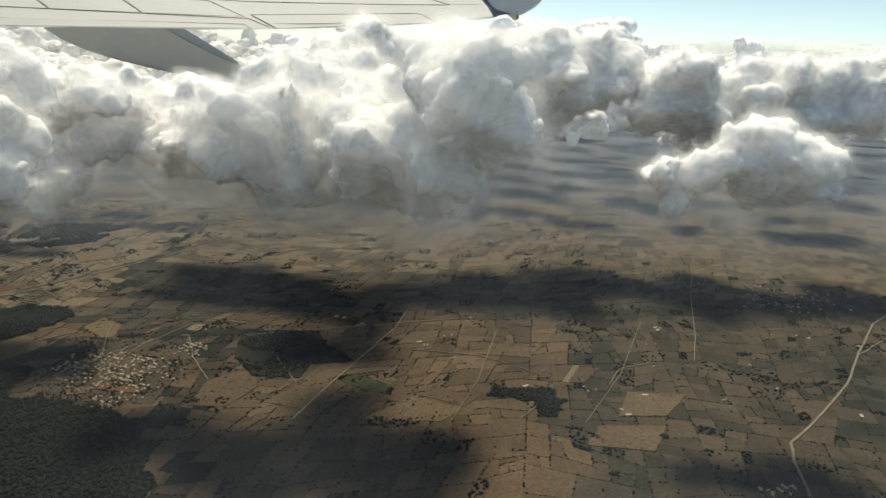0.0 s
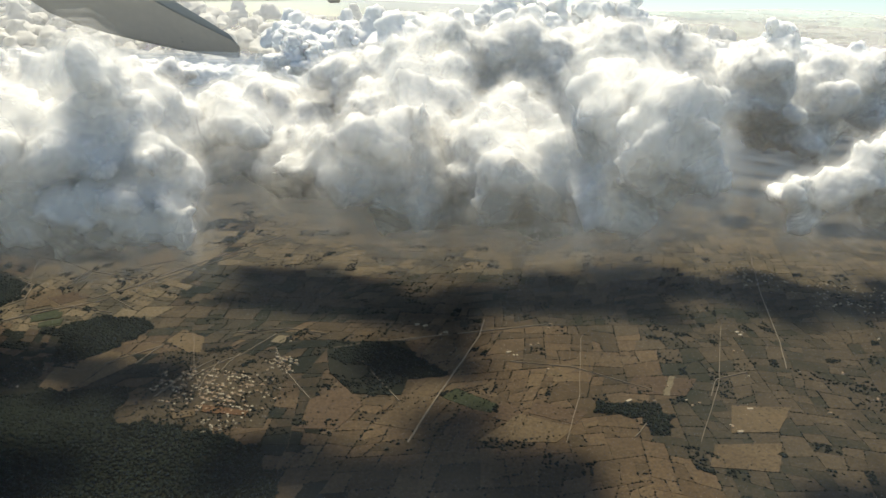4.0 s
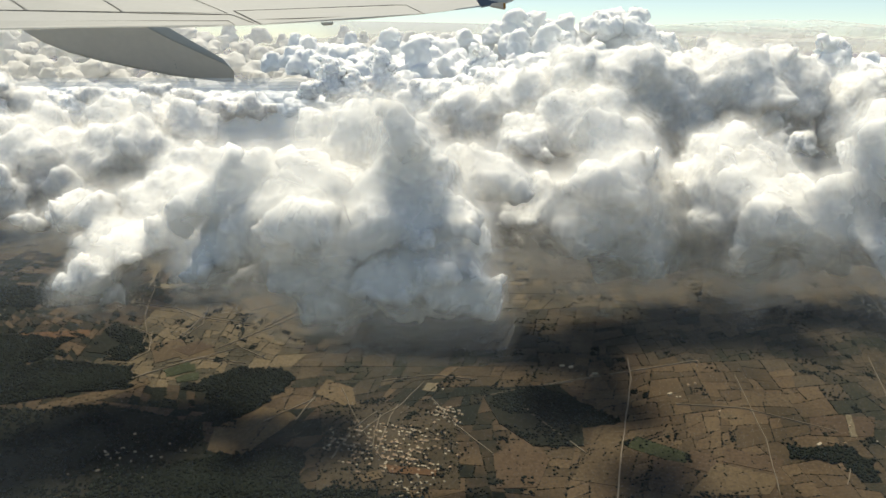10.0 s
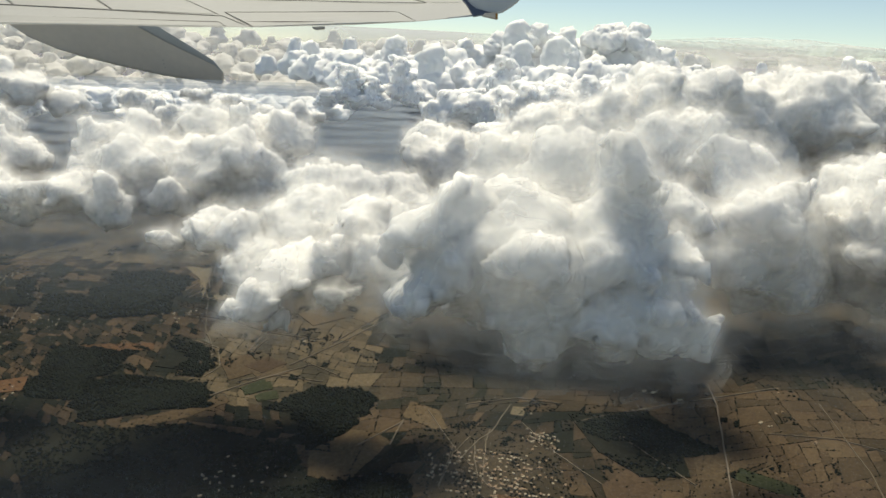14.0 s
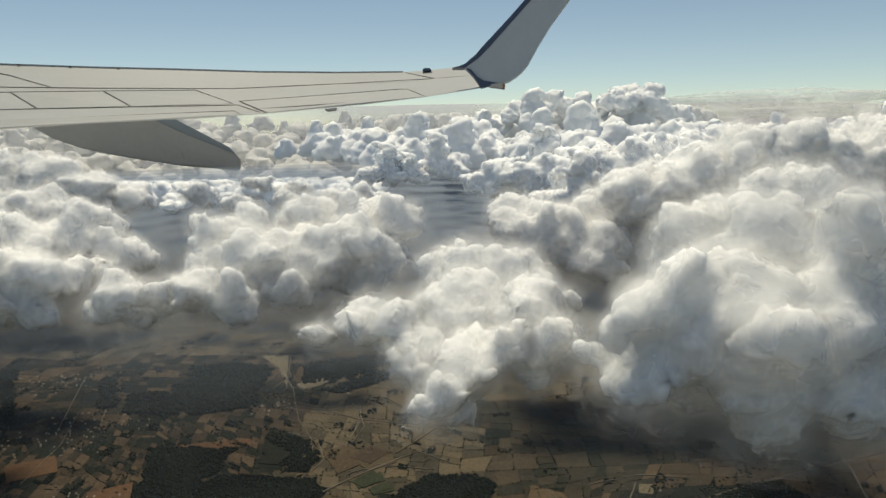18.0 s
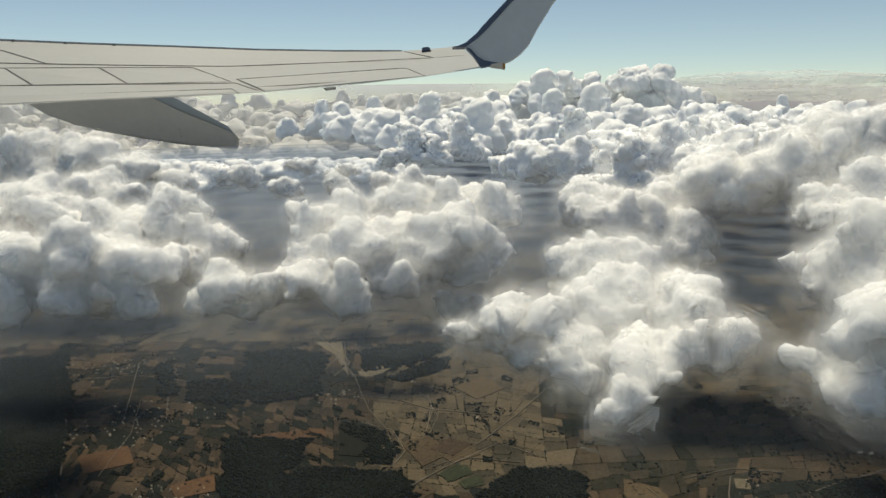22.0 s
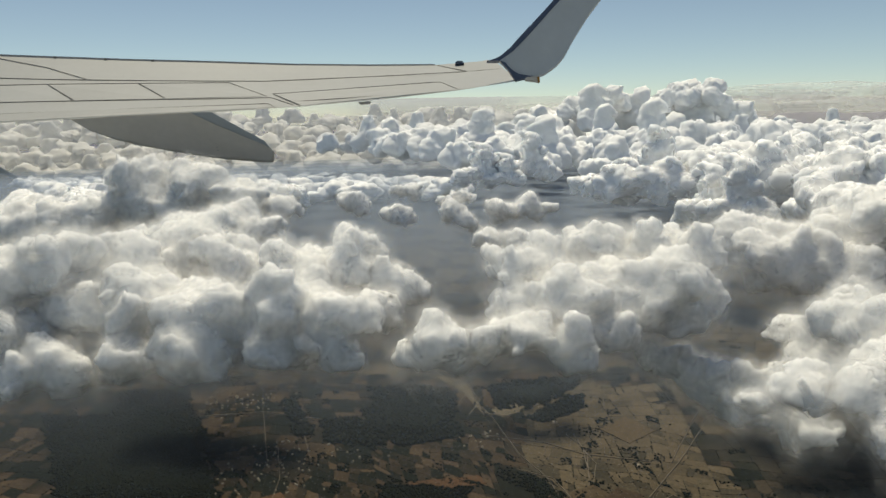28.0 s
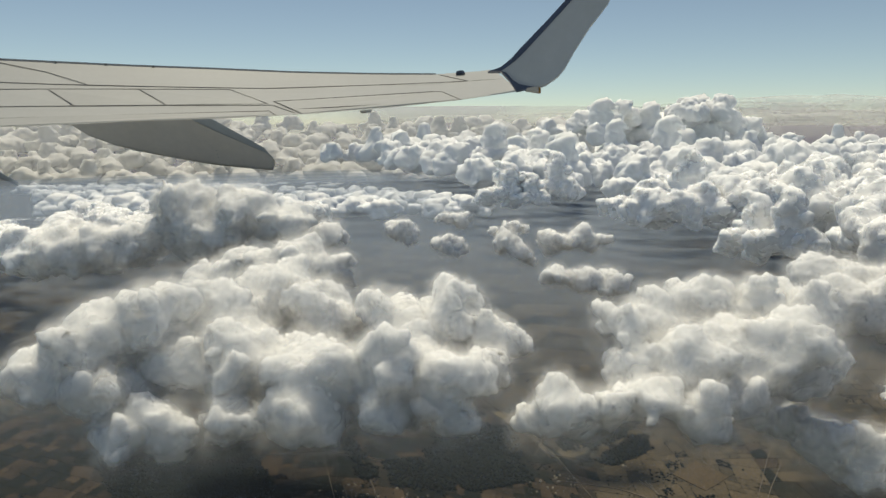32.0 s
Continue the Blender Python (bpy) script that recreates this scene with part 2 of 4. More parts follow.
def cumulus(lobes, seed, label, soft=0.95, group="cumulus clouds near the aircraft"):
    """A cloud of the given lobes (x, y, z, radius), with a rear side: a heaped white heart in ever thinner vapour."""
    rng = np.random.default_rng(seed)
    back = []
    for x, y, z, r in lobes[::2]:
        back.append((x + rng.uniform(-0.4, 0.4) * r, y + r * rng.uniform(0.7, 1.2), z + rng.uniform(-0.3, 0.1) * r, r * rng.uniform(0.75, 1.0)))
    balls = with_knobs(with_knobs(lobes, seed, 3), seed + 20, 2, (0.25, 0.5)) + with_knobs(back, seed + 50, 2)
    balls = [(x, y, z, max(0.6 * r, 0.94 * r - 0.32)) for x, y, z, r in balls]
    far = max(1.0, lobes[0][1] / 85.0)
    big = min(1.15, max(0.45, float(np.median([w[3] for w in lobes])) / 3.4))
    voxel = 0.27 * far * min(1.0, big + 0.15)
    v, n, f = skin(balls, voxel, big)
    sizes = ((3.0 * big, 0.9 * big), (1.5 * big, 0.6 * big), (0.8, 0.34 * big), (0.42, 0.17 * big))
    full = heaped(v, n, sizes, seed)
    ob = tagged(new("cumulus_cloud", net_mesh("cumulus_cloud", full - n * 0.4 * big * soft, f, CLOUD)), label, "cloud", group)
    v, n, f = skin(balls, 0.74 * far * min(1.0, big + 0.15), big)
    full = heaped(v, n, sizes[:2], seed)
    for k, (name, mat) in enumerate(zip(LAYERS, VAPOUR)):
        off = -0.15 + 0.24 * k + 0.02 * k * k
        loose = drift(v / 2.6, seed + 5)[:, :1] * 0.6 + 1.1 * np.clip(-n[:, 2:], 0, 1)
        torn = (drift(v / 1.9, seed + 7) * 0.1 + drift(v / 0.9, seed + 17 + k) * 0.03) * k
        veil = new(name, net_mesh(name, full + (n * off * (1 + loose) + torn) * (big * soft), f, mat))
        tagged(veil, kind="stuff").parent = ob
    return ob


# ---- land ----
def soil_material(name, stops, by_island, furrow=0.35, vary=0.42):
    """Field soil: one colour a field, with stubble streaks, damp patches and dotted shrubs."""
    mat, nodes, links, p = material(name)
    geo = nodes.new("ShaderNodeNewGeometry")
    pos = geo.outputs["Position"]
    pick = geo.outputs["Random Per Island"] if by_island else nodes.new("ShaderNodeObjectInfo").outputs["Random"]
    patchy = noise_node(nodes, links, pos, 0.16, 5)
    fine = noise_node(nodes, links, pos, 2.6, 4, 0.65)
    wide = noise_node(nodes, links, pos, 0.045, 4)
    k = math_node(nodes, links, "ADD", math_node(nodes, links, "MULTIPLY", pick, vary), math_node(nodes, links, "MULTIPLY", math_node(nodes, links, "SUBTRACT", patchy.outputs["Fac"], 0.4), 0.7))
    k = math_node(nodes, links, "ADD", k, math_node(nodes, links, "MULTIPLY", math_node(nodes, links, "SUBTRACT", wide.outputs["Fac"], 0.32), 1.1))
    col = ramp_node(nodes, links, k, stops)
    shade = ramp_node(nodes, links, fine.outputs["Fac"], [(0.3, (0.62, 0.62, 0.60)), (0.65, (1.12, 1.1, 1.08))])
    m = nodes.new("ShaderNodeMix")
    m.data_type, m.blend_type = "RGBA", "MULTIPLY"
    m.inputs["Factor"].default_value = 1.0
    links.new(col.outputs["Color"], m.inputs["A"])
    links.new(shade.outputs["Color"], m.inputs["B"])
    dots = nodes.new("ShaderNodeTexVoronoi")
    dots.inputs["Scale"].default_value = 1.5
    links.new(pos, dots.inputs["Vector"])
    near = math_node(nodes, links, "LESS_THAN", dots.outputs["Distance"], 0.16)
    scat = noise_node(nodes, links, pos, 0.3, 3)
    near = math_node(nodes, links, "MULTIPLY", near, math_node(nodes, links, "GREATER_THAN", scat.outputs["Fac"], 0.46))
    m2 = nodes.new("ShaderNodeMix")
    m2.data_type = "RGBA"
    links.new(math_node(nodes, links, "MULTIPLY", near, furrow * 2), m2.inputs["Factor"])
    links.new(m.outputs["Result"], m2.inputs["A"])
    m2.inputs["B"].default_value = (0.018, 0.022, 0.012, 1)
    links.new(m2.outputs["Result"], p.inputs["Base Color"])
    p.inputs["Roughness"].default_value = 0.95
    p.inputs["Specular IOR Level"].default_value = 0.1
    return mat


MIXED = [(0.05, (0.014, 0.017, 0.011)), (0.26, (0.026, 0.026, 0.017)), (0.46, (0.043, 0.037, 0.025)), (0.62, (0.062, 0.048, 0.031)), (0.82, (0.080, 0.062, 0.040)), (0.97, (0.048, 0.047, 0.033))]
# Woodland soil, deepened further to stand for the lens's darker corner.
DARK = [(0.1, (0.008, 0.011, 0.007)), (0.45, (0.013, 0.015, 0.010)), (0.62, (0.030, 0.025, 0.016)), (0.8, (0.060, 0.043, 0.027)), (0.97, (0.088, 0.062, 0.038))]
DRY = [(0.05, (0.030, 0.030, 0.020)), (0.3, (0.062, 0.052, 0.034)), (0.5, (0.095, 0.075, 0.048)), (0.75, (0.135, 0.105, 0.066)), (0.97, (0.085, 0.075, 0.05))]
WARM = [(0.05, (0.030, 0.026, 0.017)), (0.3, (0.058, 0.043, 0.026)), (0.55, (0.085, 0.059, 0.035)), (0.8, (0.112, 0.080, 0.048)), (0.97, (0.065, 0.055, 0.034))]
SOIL = {"mixed": soil_material("mixed_farm_soil", MIXED, True),
        "plot": soil_material("plot_soil", MIXED, False),
        "dark_mixed": soil_material("wooded_dim_farm_soil", DARK, True, vary=0.7),
        "dark_plot": soil_material("wooded_dim_plot_soil", DARK, False, vary=0.7),
        "dry_mixed": soil_material("dry_plain_soil", DRY, True, 0.3, 0.5),
        "dry_plot": soil_material("dry_plain_plot_soil", DRY, False, 0.3, 0.5),
        "warm_plot": soil_material("red_brown_plot_soil", WARM, False),
        "warm_mixed": soil_material("red_brown_farm_soil", WARM, True),
        "tan": soil_material("dry_stubble", [(0.1, (0.078, 0.056, 0.034)), (0.9, (0.125, 0.092, 0.054))], False, 0.25),
        "brown": soil_material("ploughed_brown_soil", [(0.1, (0.058, 0.040, 0.026)), (0.9, (0.09, 0.062, 0.039))], False, 0.2),
        "orange": soil_material("red_earth", [(0.1, (0.085, 0.048, 0.026)), (0.9, (0.13, 0.072, 0.038))], False, 0.2),
        "town": soil_material("trodden_village_ground", [(0.1, (0.016, 0.017, 0.011)), (0.5, (0.034, 0.029, 0.019)), (0.9, (0.065, 0.05, 0.032))], False, 0.4),
        "green": soil_material("green_crop", [(0.1, (0.032, 0.039, 0.021)), (0.9, (0.048, 0.054, 0.027))], False, 0.15),
        "pale": soil_material("bare_pale_rock", [(0.1, (0.13, 0.108, 0.072)), (0.9, (0.20, 0.165, 0.11))], False, 0.3),
        "scrub": soil_material("dark_scrub", [(0.1, (0.009, 0.012, 0.007)), (0.9, (0.022, 0.020, 0.013))], False, 0.4)}
LEAF = plain("dark_tree_leaves", (0.010, 0.0135, 0.0085), 0.9, 1.2, 0.4, spec=0.1)
TRACK = plain("pale_dirt_road", (0.17, 0.14, 0.105), 0.9, 1.5, 0.2, spec=0.1)
WALLS = plain("sunlit_house_wall", (0.32, 0.27, 0.20), 0.85, 2.0, 0.25, spec=0.1)
ROOFS = plain("clay_tile_roof", (0.24, 0.17, 0.115), 0.85, 2.0, 0.35, spec=0.1)

rings = [0, 20, 40, 60, 80, 100, 130, 160, 200, 250, 300, 350, 420, 500, 600, 720, 860, 1020, 1200, 1420, 1700, 2000, 2400, 2900, 3500, 4200]
verts, faces, seg = [], [], 96
for d in rings:
    for k in range(seg):
        a = 2 * math.pi * k / seg
        verts.append((d * math.cos(a), d * math.sin(a), dip(d)))
for i in range(len(rings) - 1):
    for k in range(seg):
        faces.append((i * seg + k, (i + 1) * seg + k, (i + 1) * seg + (k + 1) % seg, i * seg + (k + 1) % seg))


def land_material():
    """Far farmland, too small to tell the plots apart: mottled strips of scrub, soil and stubble."""
    mat, nodes, links, p = material("far_farmland")
    pos = nodes.new("ShaderNodeNewGeometry").outputs["Position"]
    v = nodes.new("ShaderNodeTexVoronoi")
    v.inputs["Scale"].default_value = 0.16
    links.new(pos, v.inputs["Vector"])
    big = noise_node(nodes, links, pos, 0.025, 7, 0.6)
    k = math_node(nodes, links, "ADD", math_node(nodes, links, "MULTIPLY", v.outputs["Color"], 0.5), math_node(nodes, links, "MULTIPLY", math_node(nodes, links, "SUBTRACT", big.outputs["Fac"], 0.3), 1.3))
    col = ramp_node(nodes, links, k, MIXED)
    links.new(col.outputs["Color"], p.inputs["Base Color"])
    p.inputs["Roughness"].default_value = 0.95
    p.inputs["Specular IOR Level"].default_value = 0.1
    return mat


ground = tagged(mesh_object("ground", verts, faces, land_material(), smooth=True), "dry brown farmland plain reaching the horizon", "ground", kind="structure")


def prism(points, z0, z1):
    n = len(points)
    v = [(x, y, z1) for x, y in points] + [(x, y, z0) for x, y in points]
    f = [tuple(range(n)), *[((i + 1) % n, i, n + i, n + (i + 1) % n) for i in range(n)]]
    return v, f


def inside(x, y, poly):
    hit = False
    for i in range(len(poly)):
        (x0, y0), (x1, y1) = poly[i - 1], poly[i]
        if (y0 > y) != (y1 > y) and x < (x1 - x0) * (y - y0) / (y1 - y0) + x0:
            hit = not hit
    return hit


BUSH_V = np.array([(1, 0, 0), (0.3, 0.95, 0.1), (-0.8, 0.6, -0.1), (-0.8, -0.6, 0.1), (0.3, -0.95, -0.1), (0, 0, 1), (0, 0, -0.8)])
BUSH_F = np.array([(0, 1, 5), (1, 2, 5), (2, 3, 5), (3, 4, 5), (4, 0, 5), (1, 0, 6), (2, 1, 6), (3, 2, 6), (4, 3, 6), (0, 4, 6)])
bush_v, bush_f = [], []


def bush(x, y, r, z=0.0):
    """One tree crown among the hedges and groves."""
    n = len(bush_v) * len(BUSH_V)
    v = BUSH_V * np.random.uniform(0.7, 1.25, (len(BUSH_V), 1)) * (r, r, r * 0.8) + (x, y, z + r * 0.5)
    bush_v.append(v)
    bush_f.append(BUSH_F + n)


def winding(points):
    a = sum(points[i - 1][0] * points[i][1] - points[i][0] * points[i - 1][1] for i in range(len(points)))
    return points if a > 0 else points[::-1]


def ragged(points, rough):
    """The outline with its long sides broken and shaken a little."""
    out = []
    for i in range(len(points)):
        (x0, y0), (x1, y1) = points[i], points[(i + 1) % len(points)]
        n = max(1, int(math.hypot(x1 - x0, y1 - y0) / 1.2))
        for k in range(n):
            s = rough if k else 0.0
            out.append((x0 + (x1 - x0) * k / n + random.uniform(-s, s), y0 + (y1 - y0) * k / n + random.uniform(-s, s)))
    return out


WOOD_LABEL = "dark green woodland with a ragged edge among fields"


laid = 0


def patch(kind, points):
    global laid
    laid += 1
    points = winding(points)
    if kind == "wood":
        outline = ragged(points, 0.7)
        v, f = prism(outline, -0.05, 0.05 + 0.0015 * laid)
        ob = mesh_object("woodland_floor", v, f, SOIL["scrub"], ground)
        xs, ys = [q[0] for q in outline], [q[1] for q in outline]
        vs, fs = [], []
        y = min(ys)
        gap = 0.30 if min(ys) < 110 else 0.5
        while y < max(ys):
            x = min(xs)
            while x < max(xs):
                qx, qy = x + random.uniform(-0.25, 0.25), y + random.uniform(-0.25, 0.25)
                if inside(qx, qy, outline) and random.random() < 0.93:
                    r = gap * random.uniform(0.45, 1.0)
                    vs.append(BUSH_V * np.random.uniform(0.7, 1.25, (len(BUSH_V), 1)) * (r, r, r * 0.9) + (qx, qy, 0.12 + r * 0.2))
                    fs.append(BUSH_F + len(fs) * len(BUSH_V))
                x += gap
            y += gap
        if vs:
            wood = mesh_object("woodland", np.concatenate(vs).tolist(), np.concatenate(fs).tolist(), LEAF, smooth=True)
            tagged(wood, WOOD_LABEL, "woodland", kind="stuff")
    else:
        v, f = prism(ragged(points, 0.08), -0.05, 0.05 + 0.0015 * laid)
        mesh_object("field", v, f, SOIL[kind], ground)
        if kind == "scrub":
            xs, ys = [q[0] for q in points], [q[1] for q in points]
            for _ in range(int((max(xs) - min(xs)) * (max(ys) - min(ys)) * 6)):
                x, y = random.uniform(min(xs), max(xs)), random.uniform(min(ys), max(ys))
                if inside(x, y, points) and noise.noise((x * 0.35, y * 0.35, 0.7)) > -0.12:
                    bush(x, y, random.uniform(0.1, 0.26), 0.1)
        for i in range(len(points)):
            if random.random() < 0.55:
                hedge(points[i - 1], points[i], 0.5)


def hedge(a, b, fill):
    n = int(math.hypot(b[0] - a[0], b[1] - a[1]) / 0.3)
    for k in range(n):
        if random.random() < fill:
            s = (k + random.random()) / n
            bush(a[0] + (b[0] - a[0]) * s + random.uniform(-0.06, 0.06), a[1] + (b[1] - a[1]) * s + random.uniform(-0.06, 0.06), random.uniform(0.06, 0.15))


def road(width, points):
    """A pale road: a strip with a cambered top along the points."""
    v, f = [], []
    fine = []
    for i in range(len(points) - 1):
        for k in range(4):
            fine.append(tuple(points[i][c] + (points[i + 1][c] - points[i][c]) * k / 4 + random.uniform(-0.05, 0.05) for c in (0, 1)))
    fine.append(points[-1])
    for i, (x, y) in enumerate(fine):
        x0, y0 = fine[max(0, i - 1)]
        x1, y1 = fine[min(len(fine) - 1, i + 1)]
        d = math.hypot(x1 - x0, y1 - y0) or 1
        nx, ny = -(y1 - y0) / d * width / 2, (x1 - x0) / d * width / 2
        v += [(x - nx, y - ny, 0.155), (x, y, 0.165), (x + nx, y + ny, 0.155), (x - nx, y - ny, -0.02), (x + nx, y + ny, -0.02)]
    for i in range(len(fine) - 1):
        a, b = i * 5, i * 5 + 5
        f += [(a, b, b + 1, a + 1), (a + 1, b + 1, b + 2, a + 2), (a + 3, b + 3, b, a), (a + 2, b + 2, b + 4, a + 4)]
    tagged(mesh_object("road", v, f, TRACK), "pale winding country road between fields", "road", "country roads", kind="structure")


def split(poly, size, out, depth=0):
    """Cuts a four-sided stretch of land into plots, the longer side first."""
    a, b, c, d = poly
    w = (math.dist(a, b) + math.dist(d, c)) / 2
    h = (math.dist(b, c) + math.dist(a, d)) / 2
    dist = (a[1] + c[1]) / 2
    want = size * (1 + max(0, dist - 110) / 120) * random.uniform(0.55, 2.1)
    if (w < want and h < want * 1.0) or depth > 14:
        out.append(poly)
        return
    s, t = random.uniform(0.28, 0.72), random.uniform(-0.09, 0.09)
    mid = lambda p, q, k: (p[0] + (q[0] - p[0]) * k, p[1] + (q[1] - p[1]) * k)
    if w >= h * random.uniform(0.55, 1.2):
        e, g = mid(a, b, s + t), mid(d, c, s - t)
        split((a, e, g, d), size, out, depth + 1)
        split((e, b, c, g), size, out, depth + 1)
    else:
        e, g = mid(b, c, s + t), mid(a, d, s - t)
        split((a, b, e, g), size, out, depth + 1)
        split((g, e, c, d), size, out, depth + 1)


# regions of plots, with their own lie of the land
plots = []
for region, size in (([(-24, 52), (110, 46), (150, 175), (8, 168)], 2.6), ([(-60, 40), (-24, 52), (8, 168), (-44, 172)], 2.7), ([(-112, 56), (-60, 40), (-44, 172), (-110, 178)], 2.1),
                     ([(-230, 70), (-112, 56), (-110, 178), (-245, 190)], 2.3), ([(-245, 190), (8, 168), (60, 330), (-330, 340)], 5.5), ([(8, 168), (150, 175), (260, 330), (60, 330)], 5.5)):
    split(tuple(region), size, plots)
plots.sort(key=lambda q: math.hypot((q[0][0] + q[2][0]) / 2 + 45, (q[0][1] + q[2][1]) / 2 - 75))
rests = {k: ([], []) for k in ("mixed", "dark_mixed", "dry_mixed", "warm_mixed")}
for i, q in enumerate(plots):
    cx, cy = sum(c[0] for c in q) / 4, sum(c[1] for c in q) / 4
    k = 0.975 if i < 700 else 0.985
    quad = winding([(cx + (x - cx) * k, cy + (y - cy) * k) for x, y in q])
    v, f = prism(quad, -0.05, 0.02 + 0.012 * random.random())
    valley = -77 + 0.1 * (cy - 92) < cx < -50 and 93 < cy < 142
    # Woods, plus the lens-corner darkening carried by the soil colour.
    wooded_dim = cx < (-24 if cy < 93 else -48) + 10 * noise.noise((cx * 0.06, cy * 0.06, 0)) and cy < 150 and not valley
    edge = 5 * noise.noise((cx * 0.09, cy * 0.09, 6))
    warm = not wooded_dim and -30 + edge < cx < 14 + edge and cy < 101 + edge
    if i < 300:
        mesh_object("field_plot", v, f, SOIL["dark_plot" if wooded_dim else "dry_plot" if valley else "warm_plot" if warm else "plot"], ground)
    else:
        rest_v, rest_f = rests["dark_mixed" if wooded_dim else "warm_mixed" if warm else "dry_mixed" if valley or cy + 6 * noise.noise((cx * 0.05, cy * 0.05, 2)) > 122 else "mixed"]
        rest_f += [tuple(j + len(rest_v) for j in g) for g in f]
        rest_v += v
    far = math.hypot(cx + 45, cy - 10)
    if far < 165:
        for j in range(4):
            if random.random() < 0.6:
                hedge(q[j - 1], q[j], 0.45 if far < 110 else 0.25)
        if random.random() < 0.10:
            for _ in range(int(random.uniform(8, 40))):
                s, t = random.random(), random.random()
                bush(q[0][0] + (q[1][0] - q[0][0]) * s + (q[3][0] - q[0][0]) * t, q[0][1] + (q[1][1] - q[0][1]) * s + (q[3][1] - q[0][1]) * t, random.uniform(0.08, 0.24))
for soil, (rest_v, rest_f) in rests.items():
    rest = mesh_object({"mixed": "farther_fields", "dark_mixed": "wooded_fields", "dry_mixed": "dry_plain_fields", "warm_mixed": "red_brown_fields"}[soil], rest_v, rest_f, SOIL[soil], ground)
    tagged(rest, kind="stuff")


# ---- fields, woods and roads that stand out ----
patch("wood", [(-64, 75), (-45, 71.5), (-37, 70.5), (-28.5, 67.8), (-23.5, 57), (-22.5, 52), (-60, 52)])
patch("scrub", [(-76.3, 86.2), (-69.5, 87.9), (-56.9, 83.2), (-54.6, 76.2), (-50.9, 75.3), (-56.3, 67.4), (-66.2, 67.1)])
patch("scrub", [(-89.3, 86.9), (-76.3, 86.2), (-66.2, 67.1), (-75.8, 66.7)])
patch("town", [(-44.7, 87.8), (-38.4, 89.6), (-28.9, 85.9), (-29.0, 71.1), (-42.7, 70.6), (-43.1, 78.9)])
patch("tan", [(-54.9, 77.8), (-51.2, 76.2), (-50.3, 78.0), (-46.7, 85.1), (-48.6, 86.8), (-51.2, 87.5), (-55.4, 82.7)])
patch("tan", [(-45.7, 91.0), (-44.7, 95.0), (-41.3, 92.7), (-40.4, 88.1), (-41.9, 88.0)])
patch("wood", [(-56.9, 86.4), (-60.0, 94.6), (-55.8, 98.6), (-51.1, 97.9), (-48.7, 94.8), (-51.8, 86.6), (-55.5, 83.1)])
patch("wood", [(-47.8, 78.7), (-45.6, 78.3), (-43.2, 67.9), (-56.3, 67.4), (-62.2, 72.8), (-54.3, 75.1), (-50.9, 75.3)])
patch("wood", [(-81.2, 95.5), (-70.1, 98.3), (-68.9, 94.1), (-77.7, 88.8)])
patch("wood", [(-75.2, 103.7), (-73.0, 109.0), (-70.2, 102.9), (-71.2, 99.8), (-73.8, 100.4)])
patch("tan", [(-76.8, 87.3), (-71.6, 91.1), (-67.1, 95.0), (-66.1, 93.4), (-70.0, 89.1), (-76.1, 85.9)])
patch("pale", [(-32.2, 94.3), (-30.2, 94.1), (-31.3, 91.8), (-32.8, 92.2)])
patch("tan", [(-13.4, 84.4), (-10.1, 83.6), (-13.7, 71.7), (-18.1, 72.8), (-14.9, 78.9)])
patch("green", [(-9.4, 81.4), (-4.7, 77.9), (-5.9, 75.5), (-10.9, 79.1)])
patch("brown", [(-8.8, 77.0), (-5.6, 75.9), (-7.9, 70.2), (-10.9, 71.2)])
patch("brown", [(-4.3, 78.7), (-1.7, 77.3), (-3.5, 74.0), (-5.8, 75.2)])
patch("brown", [(-0.3, 79.2), (5.0, 76.9), (3.1, 74.2), (-1.8, 76.3)])
patch("tan", [(-2.5, 76.0), (2.9, 73.6), (0.6, 70.4), (-7.4, 70.1)])
patch("wood", [(6.3, 79.5), (11.9, 79.7), (14.6, 76.7), (12.9, 72.7), (10.7, 72.6), (10.8, 76.5), (5.7, 77.0)])
patch("wood", [(-24.2, 90.4), (-17.6, 94.2), (-10.1, 84.8), (-14.9, 83.3), (-17.6, 85.1), (-22.4, 86.2), (-24.9, 88.2)])
patch("tan", [(6.6, 92.5), (13.3, 92.1), (11.4, 88.6), (5.5, 88.8)])
patch("brown", [(12.3, 86.6), (19.9, 86.3), (17.1, 81.6), (10.2, 81.9)])
patch("pale", [(16.7, 86.8), (17.4, 86.8), (15.3, 81.6), (14.4, 81.5)])
patch("brown", [(-25.3, 77.4), (-21.4, 81.1), (-19.4, 76.6), (-21.6, 71.4), (-25.5, 71.2)])
patch("wood", [(-129.2, 131.3), (-125.2, 129.5), (-117.0, 115.8), (-111.0, 101.2), (-106.6, 89.6), (-123.1, 90.4), (-147.5, 132.3)])
patch("wood", [(-98.2, 142.7), (-91.0, 144.2), (-82.8, 140.3), (-83.7, 128.8), (-88.1, 124.5), (-94.5, 126.3)])
patch("wood", [(-94.0, 108.0), (-81.5, 107.4), (-82.9, 99.8), (-84.3, 95.7), (-86.4, 95.0), (-89.3, 100.1)])
patch("orange", [(-90.0, 108.9), (-80.7, 110.6), (-79.9, 108.4), (-88.4, 106.4)])
patch("orange", [(-83.5, 96.5), (-80.0, 97.2), (-79.9, 92.8), (-82.8, 93.4)])
patch("pale", [(-87.0, 148.0), (-81.9, 147.7), (-79.4, 130.9), (-82.3, 140.2)])
patch("pale", [(-77.4, 132.9), (-66.8, 140.3), (-67.8, 135.8), (-76.5, 129.1)])
